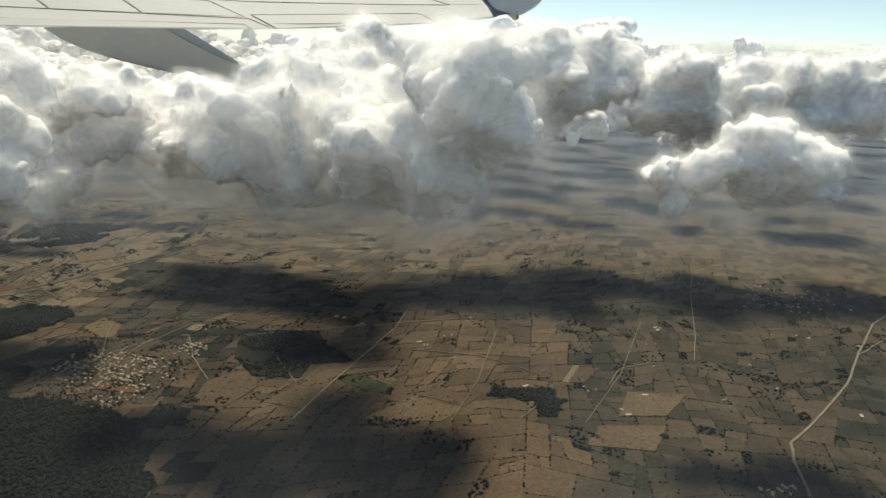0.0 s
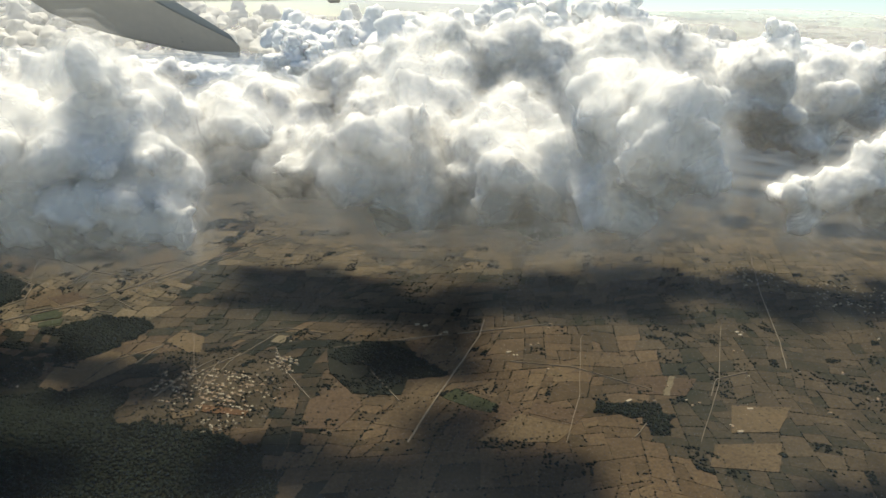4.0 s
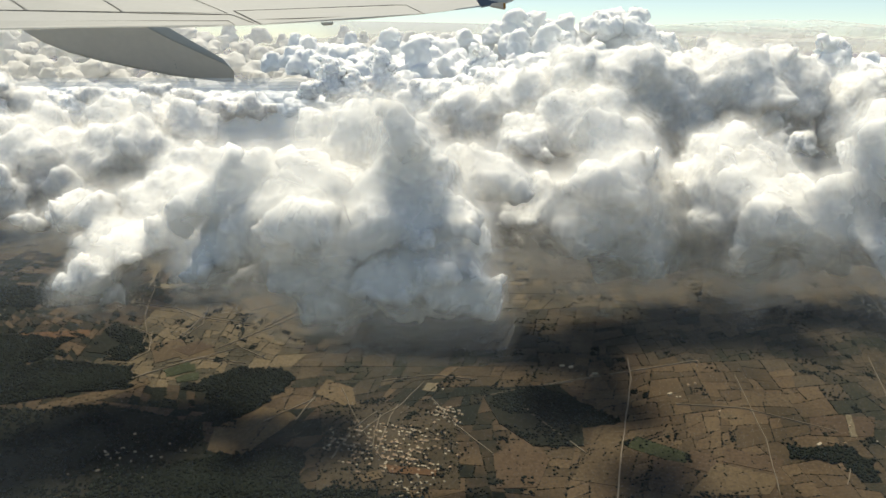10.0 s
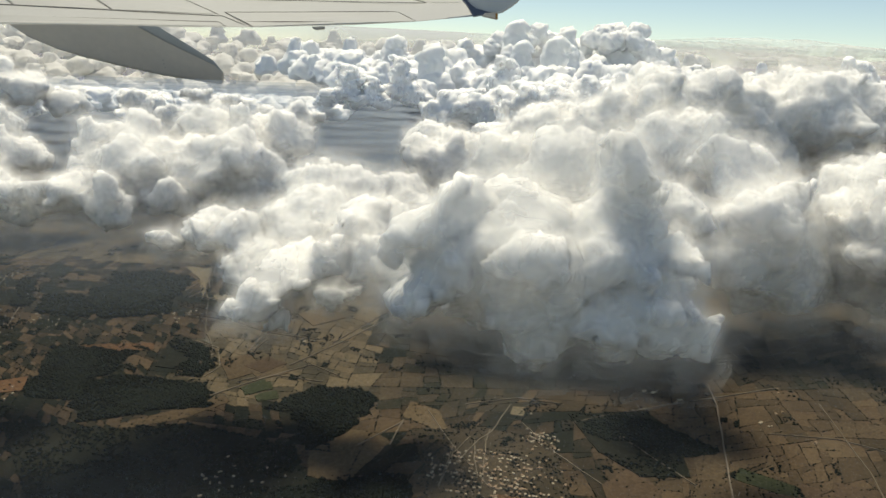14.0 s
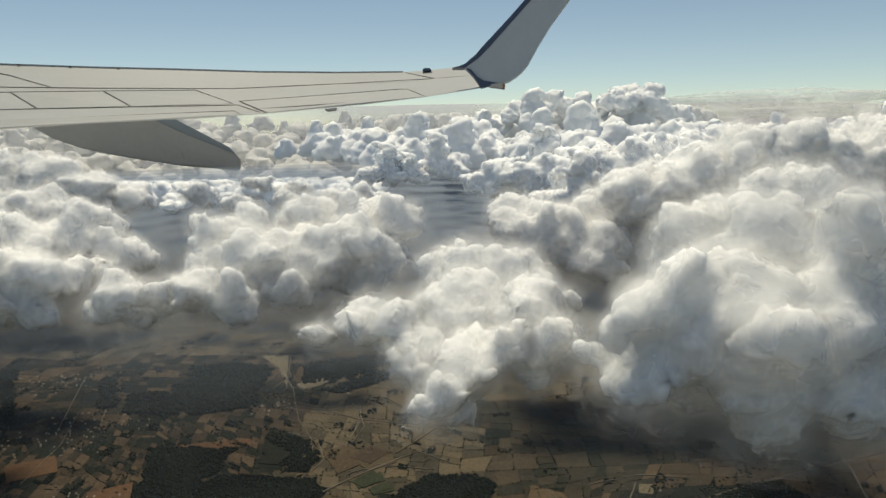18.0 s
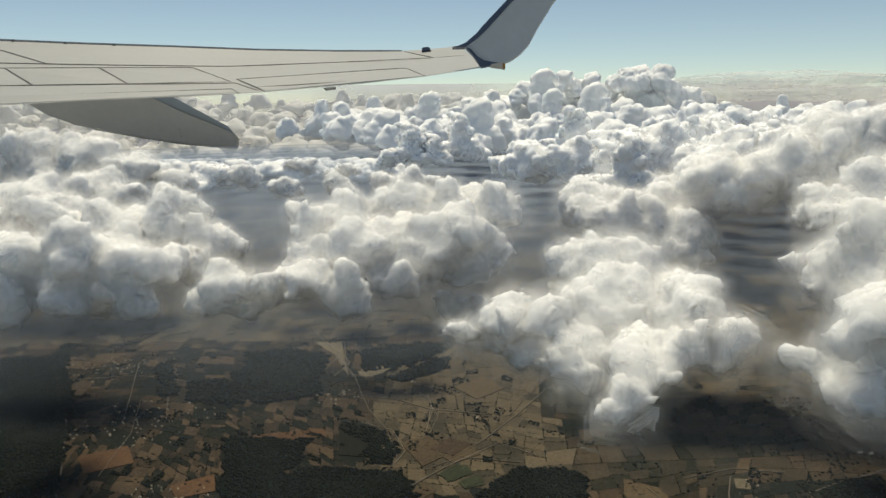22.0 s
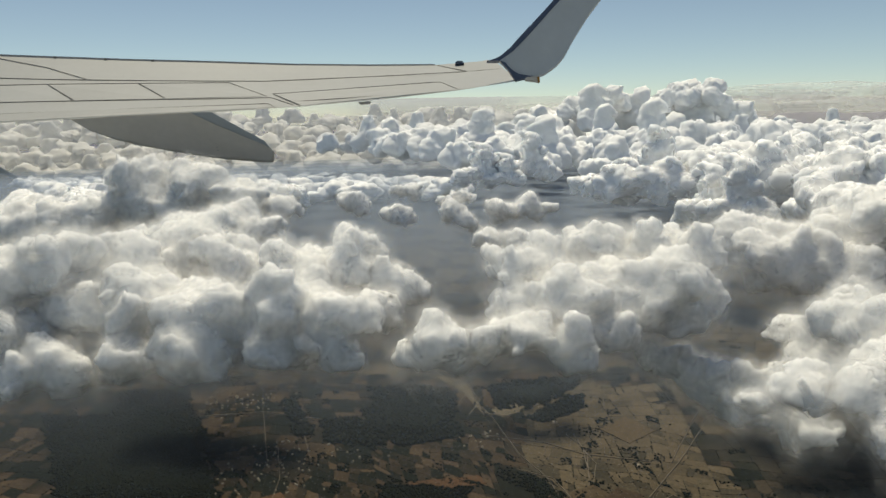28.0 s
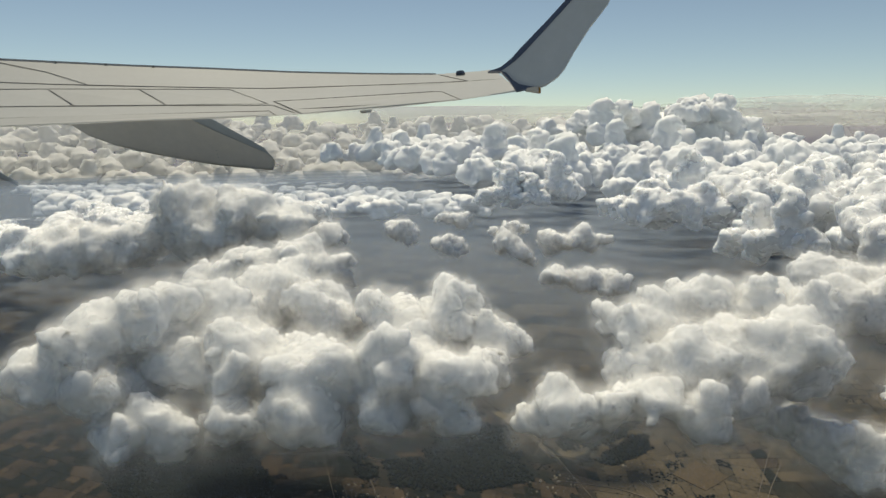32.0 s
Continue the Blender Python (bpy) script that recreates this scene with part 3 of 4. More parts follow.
patch("wood", [(-77.9, 142.5), (-67.6, 146.8), (-66.5, 141.8), (-76.9, 133.5)])
patch("wood", [(-75.9, 111.5), (-72.6, 109.1), (-70.9, 103.0), (-72.7, 101.1), (-74.2, 104.1)])
patch("wood", [(-78.5, 93.2), (-73.1, 98.6), (-69.4, 95.0), (-75.7, 89.3)])
patch("wood", [(-74.2, 128.5), (-67.2, 135.2), (-63.0, 138.5), (-63.0, 132.7), (-69.6, 127.2)])
patch("green", [(-65.6, 97.3), (-62.4, 99.2), (-61.7, 97.1), (-64.8, 95.2)])
patch("green", [(-63.6, 95.1), (-61.3, 96.7), (-60.6, 94.5), (-62.9, 93.6)])
patch("tan", [(-70.5, 105.8), (-66.7, 107.7), (-63.7, 102.6), (-67.6, 99.2)])
patch("tan", [(-66.2, 103.0), (-62.3, 106.2), (-60.5, 101.9), (-64.0, 99.8)])
patch("tan", [(16.9, 71.2), (24.1, 71.9), (21.5, 66.5), (15.0, 67.0)])
patch("tan", [(21.7, 79.8), (28.5, 79.8), (24.7, 74.2), (19.5, 73.6)])
patch("wood", [(-71.7, 140.7), (-61.6, 145.2), (-65.6, 137.9), (-73.6, 131.1)])
patch("wood", [(-131.9, 106.3), (-137.3, 121.1), (-121.7, 124.4), (-112.2, 105.7)])
patch("wood", [(-77.4, 138.2), (-65.7, 146.3), (-65.2, 140.3), (-71.1, 133.9), (-76.6, 131.9)])
patch("pale", [(-77.9, 131.9), (-67.3, 139.2), (-67.5, 136.4), (-77.0, 129.6)])
patch("tan", [(-62.7, 124.3), (-58.0, 128.8), (-55.0, 123.4), (-59.6, 119.3)])
patch("wood", [(-86.5, 96.9), (-81.7, 99.9), (-70.0, 97.3), (-67.7, 92.5), (-74.8, 90.5), (-81.5, 87.2)])
patch("wood", [(-58.9, 75.1), (-52.7, 77.0), (-47.3, 79.0), (-44.4, 74.7), (-49.6, 70.4), (-57.3, 70.1)])
patch("wood", [(-98.4, 132.2), (-92.5, 136.2), (-85.8, 133.7), (-82.3, 122.2), (-91.7, 119.9)])
patch("wood", [(-104.2, 128.6), (-95.1, 130.5), (-93.1, 119.0), (-100.8, 120.5)])
patch("wood", [(-93.6, 107.8), (-86.8, 108.2), (-83.6, 92.9), (-89.8, 93.2)])
patch("wood", [(-130.4, 109.4), (-134.5, 126.4), (-139.4, 142.4), (-129.3, 143.4), (-119.6, 124.1), (-113.2, 108.8)])
patch("orange", [(-110.1, 103.9), (-105.1, 106.8), (-102.5, 102.0), (-107.4, 99.4)])
patch("orange", [(-96.4, 96.1), (-92.0, 98.5), (-90.8, 94.5), (-94.8, 93.2)])
patch("wood", [(-111.4, 136.8), (-109.1, 138.1), (-104.0, 123.9), (-106.1, 122.9)])
patch("scrub", [(-78.8, 112.0), (-76.0, 112.8), (-72.9, 109.0), (-70.9, 103.9), (-70.7, 102.3), (-73.3, 101.7), (-77.9, 102.7)])
patch("wood", [(-61.9, 91.7), (-59.0, 95.3), (-56.8, 97.6), (-54.3, 96.4), (-51.4, 96.2), (-49.0, 93.5), (-49.2, 91.0)])
patch("green", [(-63.2, 95.5), (-61.2, 96.8), (-60.7, 95.1), (-62.7, 93.9)])
patch("green", [(-65.8, 97.0), (-63.4, 99.7), (-61.8, 97.5), (-64.2, 95.3)])
patch("brown", [(-66.7, 103.7), (-64.1, 106.8), (-61.3, 104.9), (-63.9, 101.6)])
patch("scrub", [(-25.7, 92.7), (-15.9, 94.0), (-14.0, 89.1), (-15.5, 79.2), (-20.9, 79.0), (-24.1, 84.0)])
patch("orange", [(-36.3, 75.2), (-31.2, 74.2), (-31.3, 73.2), (-35.9, 73.7)])
patch("tan", [(-39.3, 73.1), (-36.8, 74.2), (-36.4, 72.8), (-38.3, 72.0)])
# tree lines that bend along the edge of the dry valley
for bend in ([(-76.0, 112.8), (-73.8, 110.3), (-71.8, 107.2), (-70.7, 103.1), (-71.2, 100.9)], [(-67.0, 122.4), (-66.2, 119.1), (-66.1, 115.5), (-66.9, 112.7)], [(-59.0, 95.6), (-56.8, 97.9), (-54.3, 96.7), (-51.4, 96.5), (-49.0, 93.8)]):
    for a, b in zip(bend, bend[1:]):
        hedge(a, b, 0.95)
road(0.1, [(-75.0, 92.4), (-69.1, 94.6), (-63.3, 100.4), (-58.0, 104.8), (-53.9, 101.4)])
road(0.07, [(-79.9, 122.7), (-71.4, 120.0), (-66.5, 116.1), (-57.9, 113.6)])
road(0.1, [(-37.5, 85.9), (-37.9, 81.6), (-37.8, 78.2)])
road(0.1, [(-40.0, 84.5), (-40.9, 80.3), (-41.9, 76.5)])
road(0.09, [(-50.3, 84.0), (-45.7, 89.4)])
road(0.09, [(-25.4, 90.5), (-21.1, 92.6), (-17.6, 93.9), (-13.8, 94.9)])
road(0.16, [(-4.9, 102.5), (-6.2, 95.8), (-9.2, 86.2), (-11.9, 77.6), (-14.3, 69.3)])
road(0.12, [(-8.8, 97.2), (4.2, 101.9)])
road(0.1, [(-39.8, 80.9), (-37.3, 85.5), (-35.5, 87.6), (-32.5, 94.6)])
road(0.1, [(-41.9, 76.2), (-40.1, 82.7), (-38.0, 86.5)])
road(0.1, [(-37.5, 76.9), (-36.3, 85.5), (-35.6, 88.3)])
road(0.1, [(-31.6, 90.0), (-28.9, 83.3), (-25.3, 77.4)])
road(0.1, [(-46.9, 84.3), (-45.5, 90.0)])
road(0.1, [(-17.6, 93.9), (-10.0, 96.8)])
road(0.1, [(9.0, 72.0), (11.3, 75.7)])
road(0.1, [(20.1, 81.8), (22.3, 86.4), (27.0, 88.7)])
road(0.25, [(69.3, 112.5), (64.9, 108.1), (56.5, 96.0), (49.6, 85.3), (40.5, 74.3), (36.0, 69.6), (34.6, 65.7), (33.5, 59.7)])
road(0.16, [(56.0, 95.0), (63.6, 102.1)])
road(0.1, [(49.3, 146.0), (40.9, 119.3), (35.2, 98.3), (32.5, 90.1)])
road(0.1, [(-20.5, 86.9), (-15.5, 77.6)])
road(0.1, [(-66.8, 122.2), (-66.1, 116.0), (-67.4, 107.4)])
road(0.1, [(-70.9, 100.1), (-69.7, 103.2), (-71.5, 109.4), (-75.8, 112.1)])
road(0.1, [(-69.1, 94.3), (-65.4, 98.3), (-59.5, 103.5)])
road(0.1, [(-81.7, 146.0), (-79.3, 130.9), (-75.1, 129.3)])
road(0.12, [(-123.7, 128.2), (-116.2, 114.6), (-110.0, 99.1)])
road(0.1, [(-83.1, 133.7), (-81.1, 141.1), (-79.4, 136.0), (-81.4, 130.3)])
road(0.1, [(-68.0, 122.6), (-66.3, 118.8), (-66.7, 112.1)])
road(0.1, [(-60.8, 104.4), (-54.7, 113.3), (-45.7, 127.9)])
road(0.07, [(-83.5, 143.2), (-78.1, 129.7), (-75.2, 116.8), (-72.3, 109.6), (-70.7, 101.8)])
road(0.07, [(-88.7, 156.4), (-81.9, 140.8), (-78.1, 129.7)])
road(0.07, [(-66.5, 98.8), (-63.0, 101.3), (-55.9, 99.5)])
road(0.07, [(-67.1, 122.2), (-65.4, 113.3), (-66.9, 107.6)])
road(0.07, [(-122.9, 130.9), (-113.0, 132.5), (-100.5, 128.0), (-93.2, 130.9)])
road(0.07, [(-105.5, 98.8), (-106.0, 110.3), (-108.6, 121.3)])
road(0.07, [(-81.3, 147.0), (-79.1, 129.5), (-68.7, 135.4)])
road(0.07, [(-114.6, 137.7), (-108.6, 114.8)])
road(0.07, [(-109.1, 137.4), (-102.7, 114.6)])
road(0.07, [(-56.0, 112.6), (-48.8, 126.2), (-40.5, 141.0)])
road(0.07, [(-42.6, 92.6), (-40.0, 84.2), (-36.7, 76.1)])
road(0.07, [(-37.9, 94.5), (-31.5, 96.5), (-25.8, 95.3)])
road(0.07, [(-2.5, 89.1), (5.1, 88.2), (13.6, 82.8)])
road(0.07, [(7.8, 97.4), (4.7, 80.6), (1.6, 70.4)])
road(0.07, [(29.0, 103.8), (22.2, 85.1), (15.6, 71.5)])

# trees in the gardens of the village and along its lanes
for _ in range(1500):
    a, r = random.uniform(0, 2 * math.pi), math.sqrt(random.random()) * 1.15
    x, y = -36 + 7.5 * r * math.cos(a), 79.5 + 9.5 * r * math.sin(a)
    if noise.noise((x * 0.5, y * 0.5, 4.4)) > -0.05:
        bush(x, y, random.uniform(0.06, 0.17), 0.1)

trees = mesh_object("hedges_and_trees", np.concatenate(bush_v).tolist(), np.concatenate(bush_f).tolist(), LEAF, smooth=True)
tagged(trees, "dark hedgerows and scattered bushes along field edges", "hedges", kind="stuff")


# ---- villages and farms ----
def house_kind(w, d, h, flat):
    base = new("house")
    bm = bmesh.new()
    bmesh.ops.create_cube(bm, size=1, matrix=Matrix.LocRotScale((0, 0, h / 2 - 0.05), None, (w, d, h + 0.1)))
    part("wall", bm, WALLS, base)
    bm = bmesh.new()
    o, r = 0.03, 0.02 if flat else h * 0.55
    v = [bm.verts.new(c) for c in ((-w / 2 - o, -d / 2 - o, h), (w / 2 + o, -d / 2 - o, h), (w / 2 + o, d / 2 + o, h), (-w / 2 - o, d / 2 + o, h), (-w / 2 - o, 0, h + r), (w / 2 + o, 0, h + r))]
    for q in ((0, 1, 5, 4), (2, 3, 4, 5), (1, 2, 5), (3, 0, 4), (3, 2, 1, 0)):
        bm.faces.new([v[i] for i in q])
    part("roof", bm, WALLS if flat else ROOFS, base)
    return base


KINDS = ((0.27, 0.19, 0.12), (0.21, 0.18, 0.11), (0.40, 0.20, 0.12), (0.64, 0.29, 0.14))
HOUSES = [house_kind(*size, flat) for size, flat in zip(KINDS, (False, True, False, True))]
HOUSE_LABELS = ["small pale house with a tiled roof", "small flat-roofed pale house", "long pale house with a tiled roof", "large pale flat-roofed farm shed"]
used = [False] * 4
built = 0
far_v, far_f = [], []


def house(x, y, turn, kind, group):
    global built
    built += 1
    if built > 300:
        w, d, h = KINDS[kind]
        m, n = pose(x, y, 0.05, 0, 0, turn), len(far_v)
        for c in ((-w, -d, -0.1), (w, -d, -0.1), (w, d, -0.1), (-w, d, -0.1), (-w, -d, 2 * h), (w, -d, 2 * h), (w, d, 2 * h), (-w, d, 2 * h), (-w, 0, 2.9 * h), (w, 0, 2.9 * h)):
            far_v.append(tuple(m @ (Vector(c) * 0.5)))
        far_f.extend(tuple(n + i for i in q) for q in ((0, 1, 5, 4), (1, 2, 6, 9, 5), (2, 3, 7, 6), (3, 0, 4, 8, 7), (4, 5, 9, 8), (6, 7, 8, 9)))
        return
    if used[kind]:
        ob = copy_thing(HOUSES[kind], pose(x, y, 0.05, 0, 0, turn))
    else:
        ob, used[kind] = HOUSES[kind], True
        ob.matrix_world = pose(x, y, 0.05, 0, 0, turn)
    tagged(ob, HOUSE_LABELS[kind], "house", group)


def village(cx, cy, rx, ry, count, turn, group):
    """Houses along a tilted street grid, thinning out to the edge."""
    for _ in range(count):
        a, r = random.uniform(0, 2 * math.pi), math.sqrt(random.random()) * random.uniform(0.5, 1.0)
        u, w = r * rx * math.cos(a), r * ry * math.sin(a)
        u = round(u / 0.8) * 0.8 + random.uniform(-0.2, 0.2)
        c, s = math.cos(radians(turn)), math.sin(radians(turn))
        house(cx + u * c - w * s, cy + u * s + w * c, turn + random.choice((0, 90)) + random.uniform(-8, 8), random.choice((0, 0, 1, 1, 2)), group)


for x, y in ((14.9, 84.5), (12.4, 80.1), (10.3, 80.4), (17.5, 80.0), (-2.0, 91.0), (2.5, 88.0), (20.0, 74.5), (22.8, 79.2), (33.0, 79.0), (40.0, 82.0), (38.5, 90.0), (-20.5, 88.0), (-10.8, 97.0),
             (4.0, 101.0), (1.0, 95.0), (-14.0, 99.5), (28.0, 95.0), (31.0, 101.0), (26.0, 88.0), (46.0, 77.0), (51.0, 101.0), (-72.0, 104.5), (-68.5, 127.0), (-60.0, 112.0), (-30.8, 93.0)):
    for _ in range(random.randint(1, 3)):
        house(x + random.uniform(-0.8, 0.8), y + random.uniform(-0.8, 0.8), random.uniform(0, 90), random.choice((0, 1, 2, 3)), "farmhouses among the fields")
house(57.5, 98.2, 15, 3, "farmhouses among the fields")
village(-36.5, 79, 6.5, 8.5, 230, 68, "houses of the village")
village(-30.0, 86, 2.5, 3.0, 50, 60, "houses of the village")
village(-33.5, 71.5, 3.5, 2.2, 24, 20, "houses of the village")
village(56, 118, 12, 8, 60, 10, "houses of the far village")
village(44, 128, 8, 8, 40, 20, "houses of the far village")
village(31, 60.5, 2.6, 1.2, 14, 10, "farm buildings beside the road")
village(-104, 116, 14, 10, 80, 35, "houses scattered among small plots")
village(-120, 136, 12, 8, 60, 15, "houses scattered among small plots")
village(-62, 76, 6, 6, 24, 35, "houses scattered among small plots")
village(-80, 122, 5, 4, 16, 0, "houses scattered among small plots")
village(-98, 92, 9, 6, 40, 30, "houses scattered among small plots")
scattered = mesh_object("scattered_houses", far_v, far_f, WALLS)
tagged(scattered, "tiny pale houses scattered over far small plots", "houses", kind="stuff")


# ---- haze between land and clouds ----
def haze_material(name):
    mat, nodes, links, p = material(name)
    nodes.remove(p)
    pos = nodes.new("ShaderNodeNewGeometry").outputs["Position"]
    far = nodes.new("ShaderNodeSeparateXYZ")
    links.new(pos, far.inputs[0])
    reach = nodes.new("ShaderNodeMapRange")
    # Distance haze put into the sheets: bluish colour, more opaque with y.
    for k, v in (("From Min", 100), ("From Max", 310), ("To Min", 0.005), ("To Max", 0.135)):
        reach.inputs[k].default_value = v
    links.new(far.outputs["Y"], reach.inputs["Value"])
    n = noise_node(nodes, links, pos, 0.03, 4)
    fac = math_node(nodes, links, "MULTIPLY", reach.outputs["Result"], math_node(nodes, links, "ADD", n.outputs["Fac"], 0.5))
    clear, haze_tint, mix = nodes.new("ShaderNodeBsdfTransparent"), nodes.new("ShaderNodeBsdfDiffuse"), nodes.new("ShaderNodeMixShader")
    haze_tint.inputs["Color"].default_value = (0.46, 0.55, 0.68, 1)
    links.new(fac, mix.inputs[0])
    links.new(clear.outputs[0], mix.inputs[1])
    links.new(haze_tint.outputs[0], mix.inputs[2])
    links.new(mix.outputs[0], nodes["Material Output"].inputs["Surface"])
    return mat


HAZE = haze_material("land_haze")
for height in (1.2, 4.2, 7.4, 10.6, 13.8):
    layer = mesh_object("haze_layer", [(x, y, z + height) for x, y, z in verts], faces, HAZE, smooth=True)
    tagged(layer, "thin bluish sheet standing in for haze over the land", "haze", kind="stuff")


# ---- clouds near the aircraft ----
cumulus([(-34.9, 51.0, 34.7, 2.2), (-37.2, 56.0, 34.2, 2.9), (-39.9, 57.0, 33.4, 2.5), (-44.0, 51.0, 32.5, 2.6), (-43.6, 51.0, 29.0, 2.7), (-40.0, 51.0, 31.3, 3.3), (-36.4, 51.0, 31.3, 3.6), (-32.7, 51.0, 31.3, 3.1), (-39.8, 51.0, 27.1, 3.1), (-35.8, 51.0, 27.1, 3.4), (-31.7, 51.0, 27.1, 2.8), (-28.8, 51.0, 26.8, 1.3), (-37.5, 51.0, 25.1, 2.0), (-33.4, 51.0, 25.0, 1.7), (-45.7, 51.0, 28.1, 1.5), (-30.4, 51.0, 30.0, 2.1)], 1,
        "big soft grey-hearted cumulus cloud with bright rim", 1.15)
cumulus([(-37.3, 60.0, 34.2, 2.5), (-34.0, 60.0, 31.7, 3.0), (-30.6, 60.0, 30.7, 2.9), (-39.2, 60.0, 35.3, 1.8), (-27.5, 60.0, 30.5, 2.2)], 2,
        "white towering cloud head behind a grey one", 1.1)
cumulus([(-54.2, 74.0, 29.3, 2.2), (-50.5, 74.0, 28.6, 2.7), (-47.8, 72.0, 27.7, 2.3), (-53.6, 68.0, 27.3, 3.1), (-49.4, 64.0, 27.2, 3.1), (-59.3, 66.0, 27.0, 2.3), (-62.3, 67.0, 26.9, 2.0), (-65.1, 68.0, 25.7, 1.3), (-56.6, 64.0, 26.3, 2.3), (-53.3, 60.0, 26.0, 2.5), (-54.7, 58.0, 24.9, 1.8), (-51.8, 60.0, 27.2, 2.2), (-57.6, 62.0, 25.3, 1.6), (-47.7, 60.0, 26.8, 1.9), (-53.9, 58.0, 23.3, 0.9)], 3,
        "ragged white cumulus cloud with loose fringes", 1.05)
cumulus([(-14.2, 82.0, 30.4, 4.2), (-22.0, 70.0, 27.5, 3.4), (-16.4, 70.0, 27.8, 4.2), (-19.2, 70.0, 24.8, 4.2), (-13.0, 70.0, 25.6, 4.2), (-8.3, 70.0, 26.8, 4.2), (-5.1, 70.0, 27.9, 3.9), (-9.1, 70.0, 23.2, 3.1), (-3.8, 70.0, 23.9, 3.6), (-15.0, 70.0, 23.0, 2.7), (-23.6, 70.0, 25.7, 2.6)], 4,
        "broad white cumulus cloud with grey flat base", 1.1)
cumulus([(-0.6, 57.0, 33.6, 4.2), (1.8, 50.0, 34.4, 3.0), (1.5, 54.0, 30.3, 3.7), (-1.2, 60.0, 29.7, 4.1), (-4.6, 63.0, 28.0, 3.9), (-7.4, 66.0, 29.6, 3.0), (3.3, 49.0, 31.2, 2.4), (0.7, 56.0, 27.4, 2.6), (-10.4, 68.0, 29.1, 1.8), (-5.9, 62.0, 25.0, 2.1), (4.0, 49.0, 33.3, 1.9)], 5,
        "tall white cumulus cloud with grey shaded side", 1.1)
cumulus([(21.5, 72.0, 25.7, 2.0), (25.6, 72.0, 26.9, 2.7), (29.7, 72.0, 28.2, 3.4), (34.2, 72.0, 27.4, 3.2), (29.1, 72.0, 25.2, 2.5), (34.6, 72.0, 25.0, 2.2), (23.3, 72.0, 24.4, 1.5)], 6,
        "small bright cumulus cloud standing apart")
cumulus([(-32.7, 74.0, 27.0, 3.8), (-27.8, 74.0, 25.3, 3.1), (-25.0, 74.0, 26.9, 3.0), (-20.6, 74.0, 26.5, 3.0), (-14.5, 100.0, 30.3, 4.7), (-20.3, 100.0, 29.2, 4.0)], 7,
        "grey-bottomed white cumulus bank", 1.1)
cumulus([(24.6, 133.0, 40.0, 2.7), (23.5, 133.0, 35.9, 4.7), (19.1, 133.0, 31.1, 6.4), (28.2, 133.0, 33.4, 5.1), (15.6, 133.0, 29.1, 4.3)], 8,
        "narrow cumulus tower above the cloud field")
cumulus([(37.6, 128.0, 29.4, 7.7), (49.6, 128.0, 30.9, 6.9), (61.0, 128.0, 29.6, 6.9), (69.2, 128.0, 31.0, 6.9), (44.8, 128.0, 25.1, 5.2)], 9,
        "rolling white cloud bank")
cumulus([(0.1, 125.0, 31.4, 7.1), (9.1, 125.0, 33.6, 5.0), (14.5, 125.0, 33.0, 5.8), (-9.0, 125.0, 31.8, 5.9), (5.8, 125.0, 28.0, 5.1)], 10,
        "bright knobbly cloud bank")
cumulus([(-60.3, 94.0, 31.8, 2.4), (-64.1, 96.0, 30.7, 3.2), (-69.4, 97.0, 30.1, 3.5), (-75.3, 94.0, 29.6, 3.4), (-78.6, 91.0, 30.2, 2.1), (-77.9, 88.0, 27.2, 3.2), (-73.1, 88.0, 27.6, 4.1), (-67.7, 88.0, 27.5, 3.9), (-63.1, 90.0, 28.6, 3.3), (-59.8, 93.0, 28.2, 2.0), (-69.1, 84.0, 25.3, 2.0), (-73.6, 82.0, 25.5, 2.6), (-77.6, 82.0, 25.6, 2.4), (-81.3, 84.0, 25.9, 2.0), (-62.8, 88.0, 26.3, 2.4), (-85.4, 84.0, 25.0, 2.8)], 11,
        "white heaped cumulus cloud with ragged base")
cumulus([(-31.5, 117.0, 23.5, 5.1), (-39.4, 117.0, 25.6, 4.0), (-23.5, 117.0, 29.1, 4.7), (-19.9, 117.0, 32.2, 5.2), (-27.7, 117.0, 32.3, 3.2), (-13.6, 117.0, 32.4, 5.5), (-42.4, 117.0, 26.0, 2.9), (-34.5, 117.0, 25.2, 3.3)], 12,
        "cauliflower-topped cumulus cloud with blue-grey shade")
cumulus([(-120.6, 89.0, 32.3, 2.4), (-123.3, 88.0, 30.5, 2.7), (-125.5, 86.0, 29.1, 2.6), (-118.0, 98.0, 28.8, 3.8), (-113.9, 104.0, 28.7, 4.3), (-107.3, 102.0, 28.8, 4.0), (-98.8, 98.0, 29.6, 3.4), (-93.6, 98.0, 29.5, 3.4), (-90.2, 96.0, 27.9, 2.7), (-119.5, 90.0, 26.9, 3.6), (-112.7, 90.0, 26.8, 4.6), (-105.4, 88.0, 27.3, 4.5), (-99.3, 88.0, 27.2, 4.1), (-93.7, 88.0, 27.0, 3.5), (-123.8, 84.0, 25.9, 2.8), (-118.2, 84.0, 23.8, 2.7), (-112.7, 85.0, 24.3, 2.8), (-106.1, 84.0, 24.3, 2.7), (-100.0, 85.0, 24.6, 2.7), (-94.6, 86.0, 24.6, 2.1), (-90.2, 92.0, 26.5, 2.1), (-121.2, 83.0, 22.8, 2.1), (-128.5, 84.0, 26.5, 3.1)], 13,
        "large heaped white cumulus cloud close below")
cumulus([(-115.2, 128.0, 29.4, 3.1), (-119.2, 128.0, 28.3, 3.8), (-124.1, 128.0, 27.6, 3.8), (-111.3, 128.0, 27.3, 3.4), (-129.0, 128.0, 25.6, 3.0)], 14,
        "white cumulus heads behind a larger cloud")
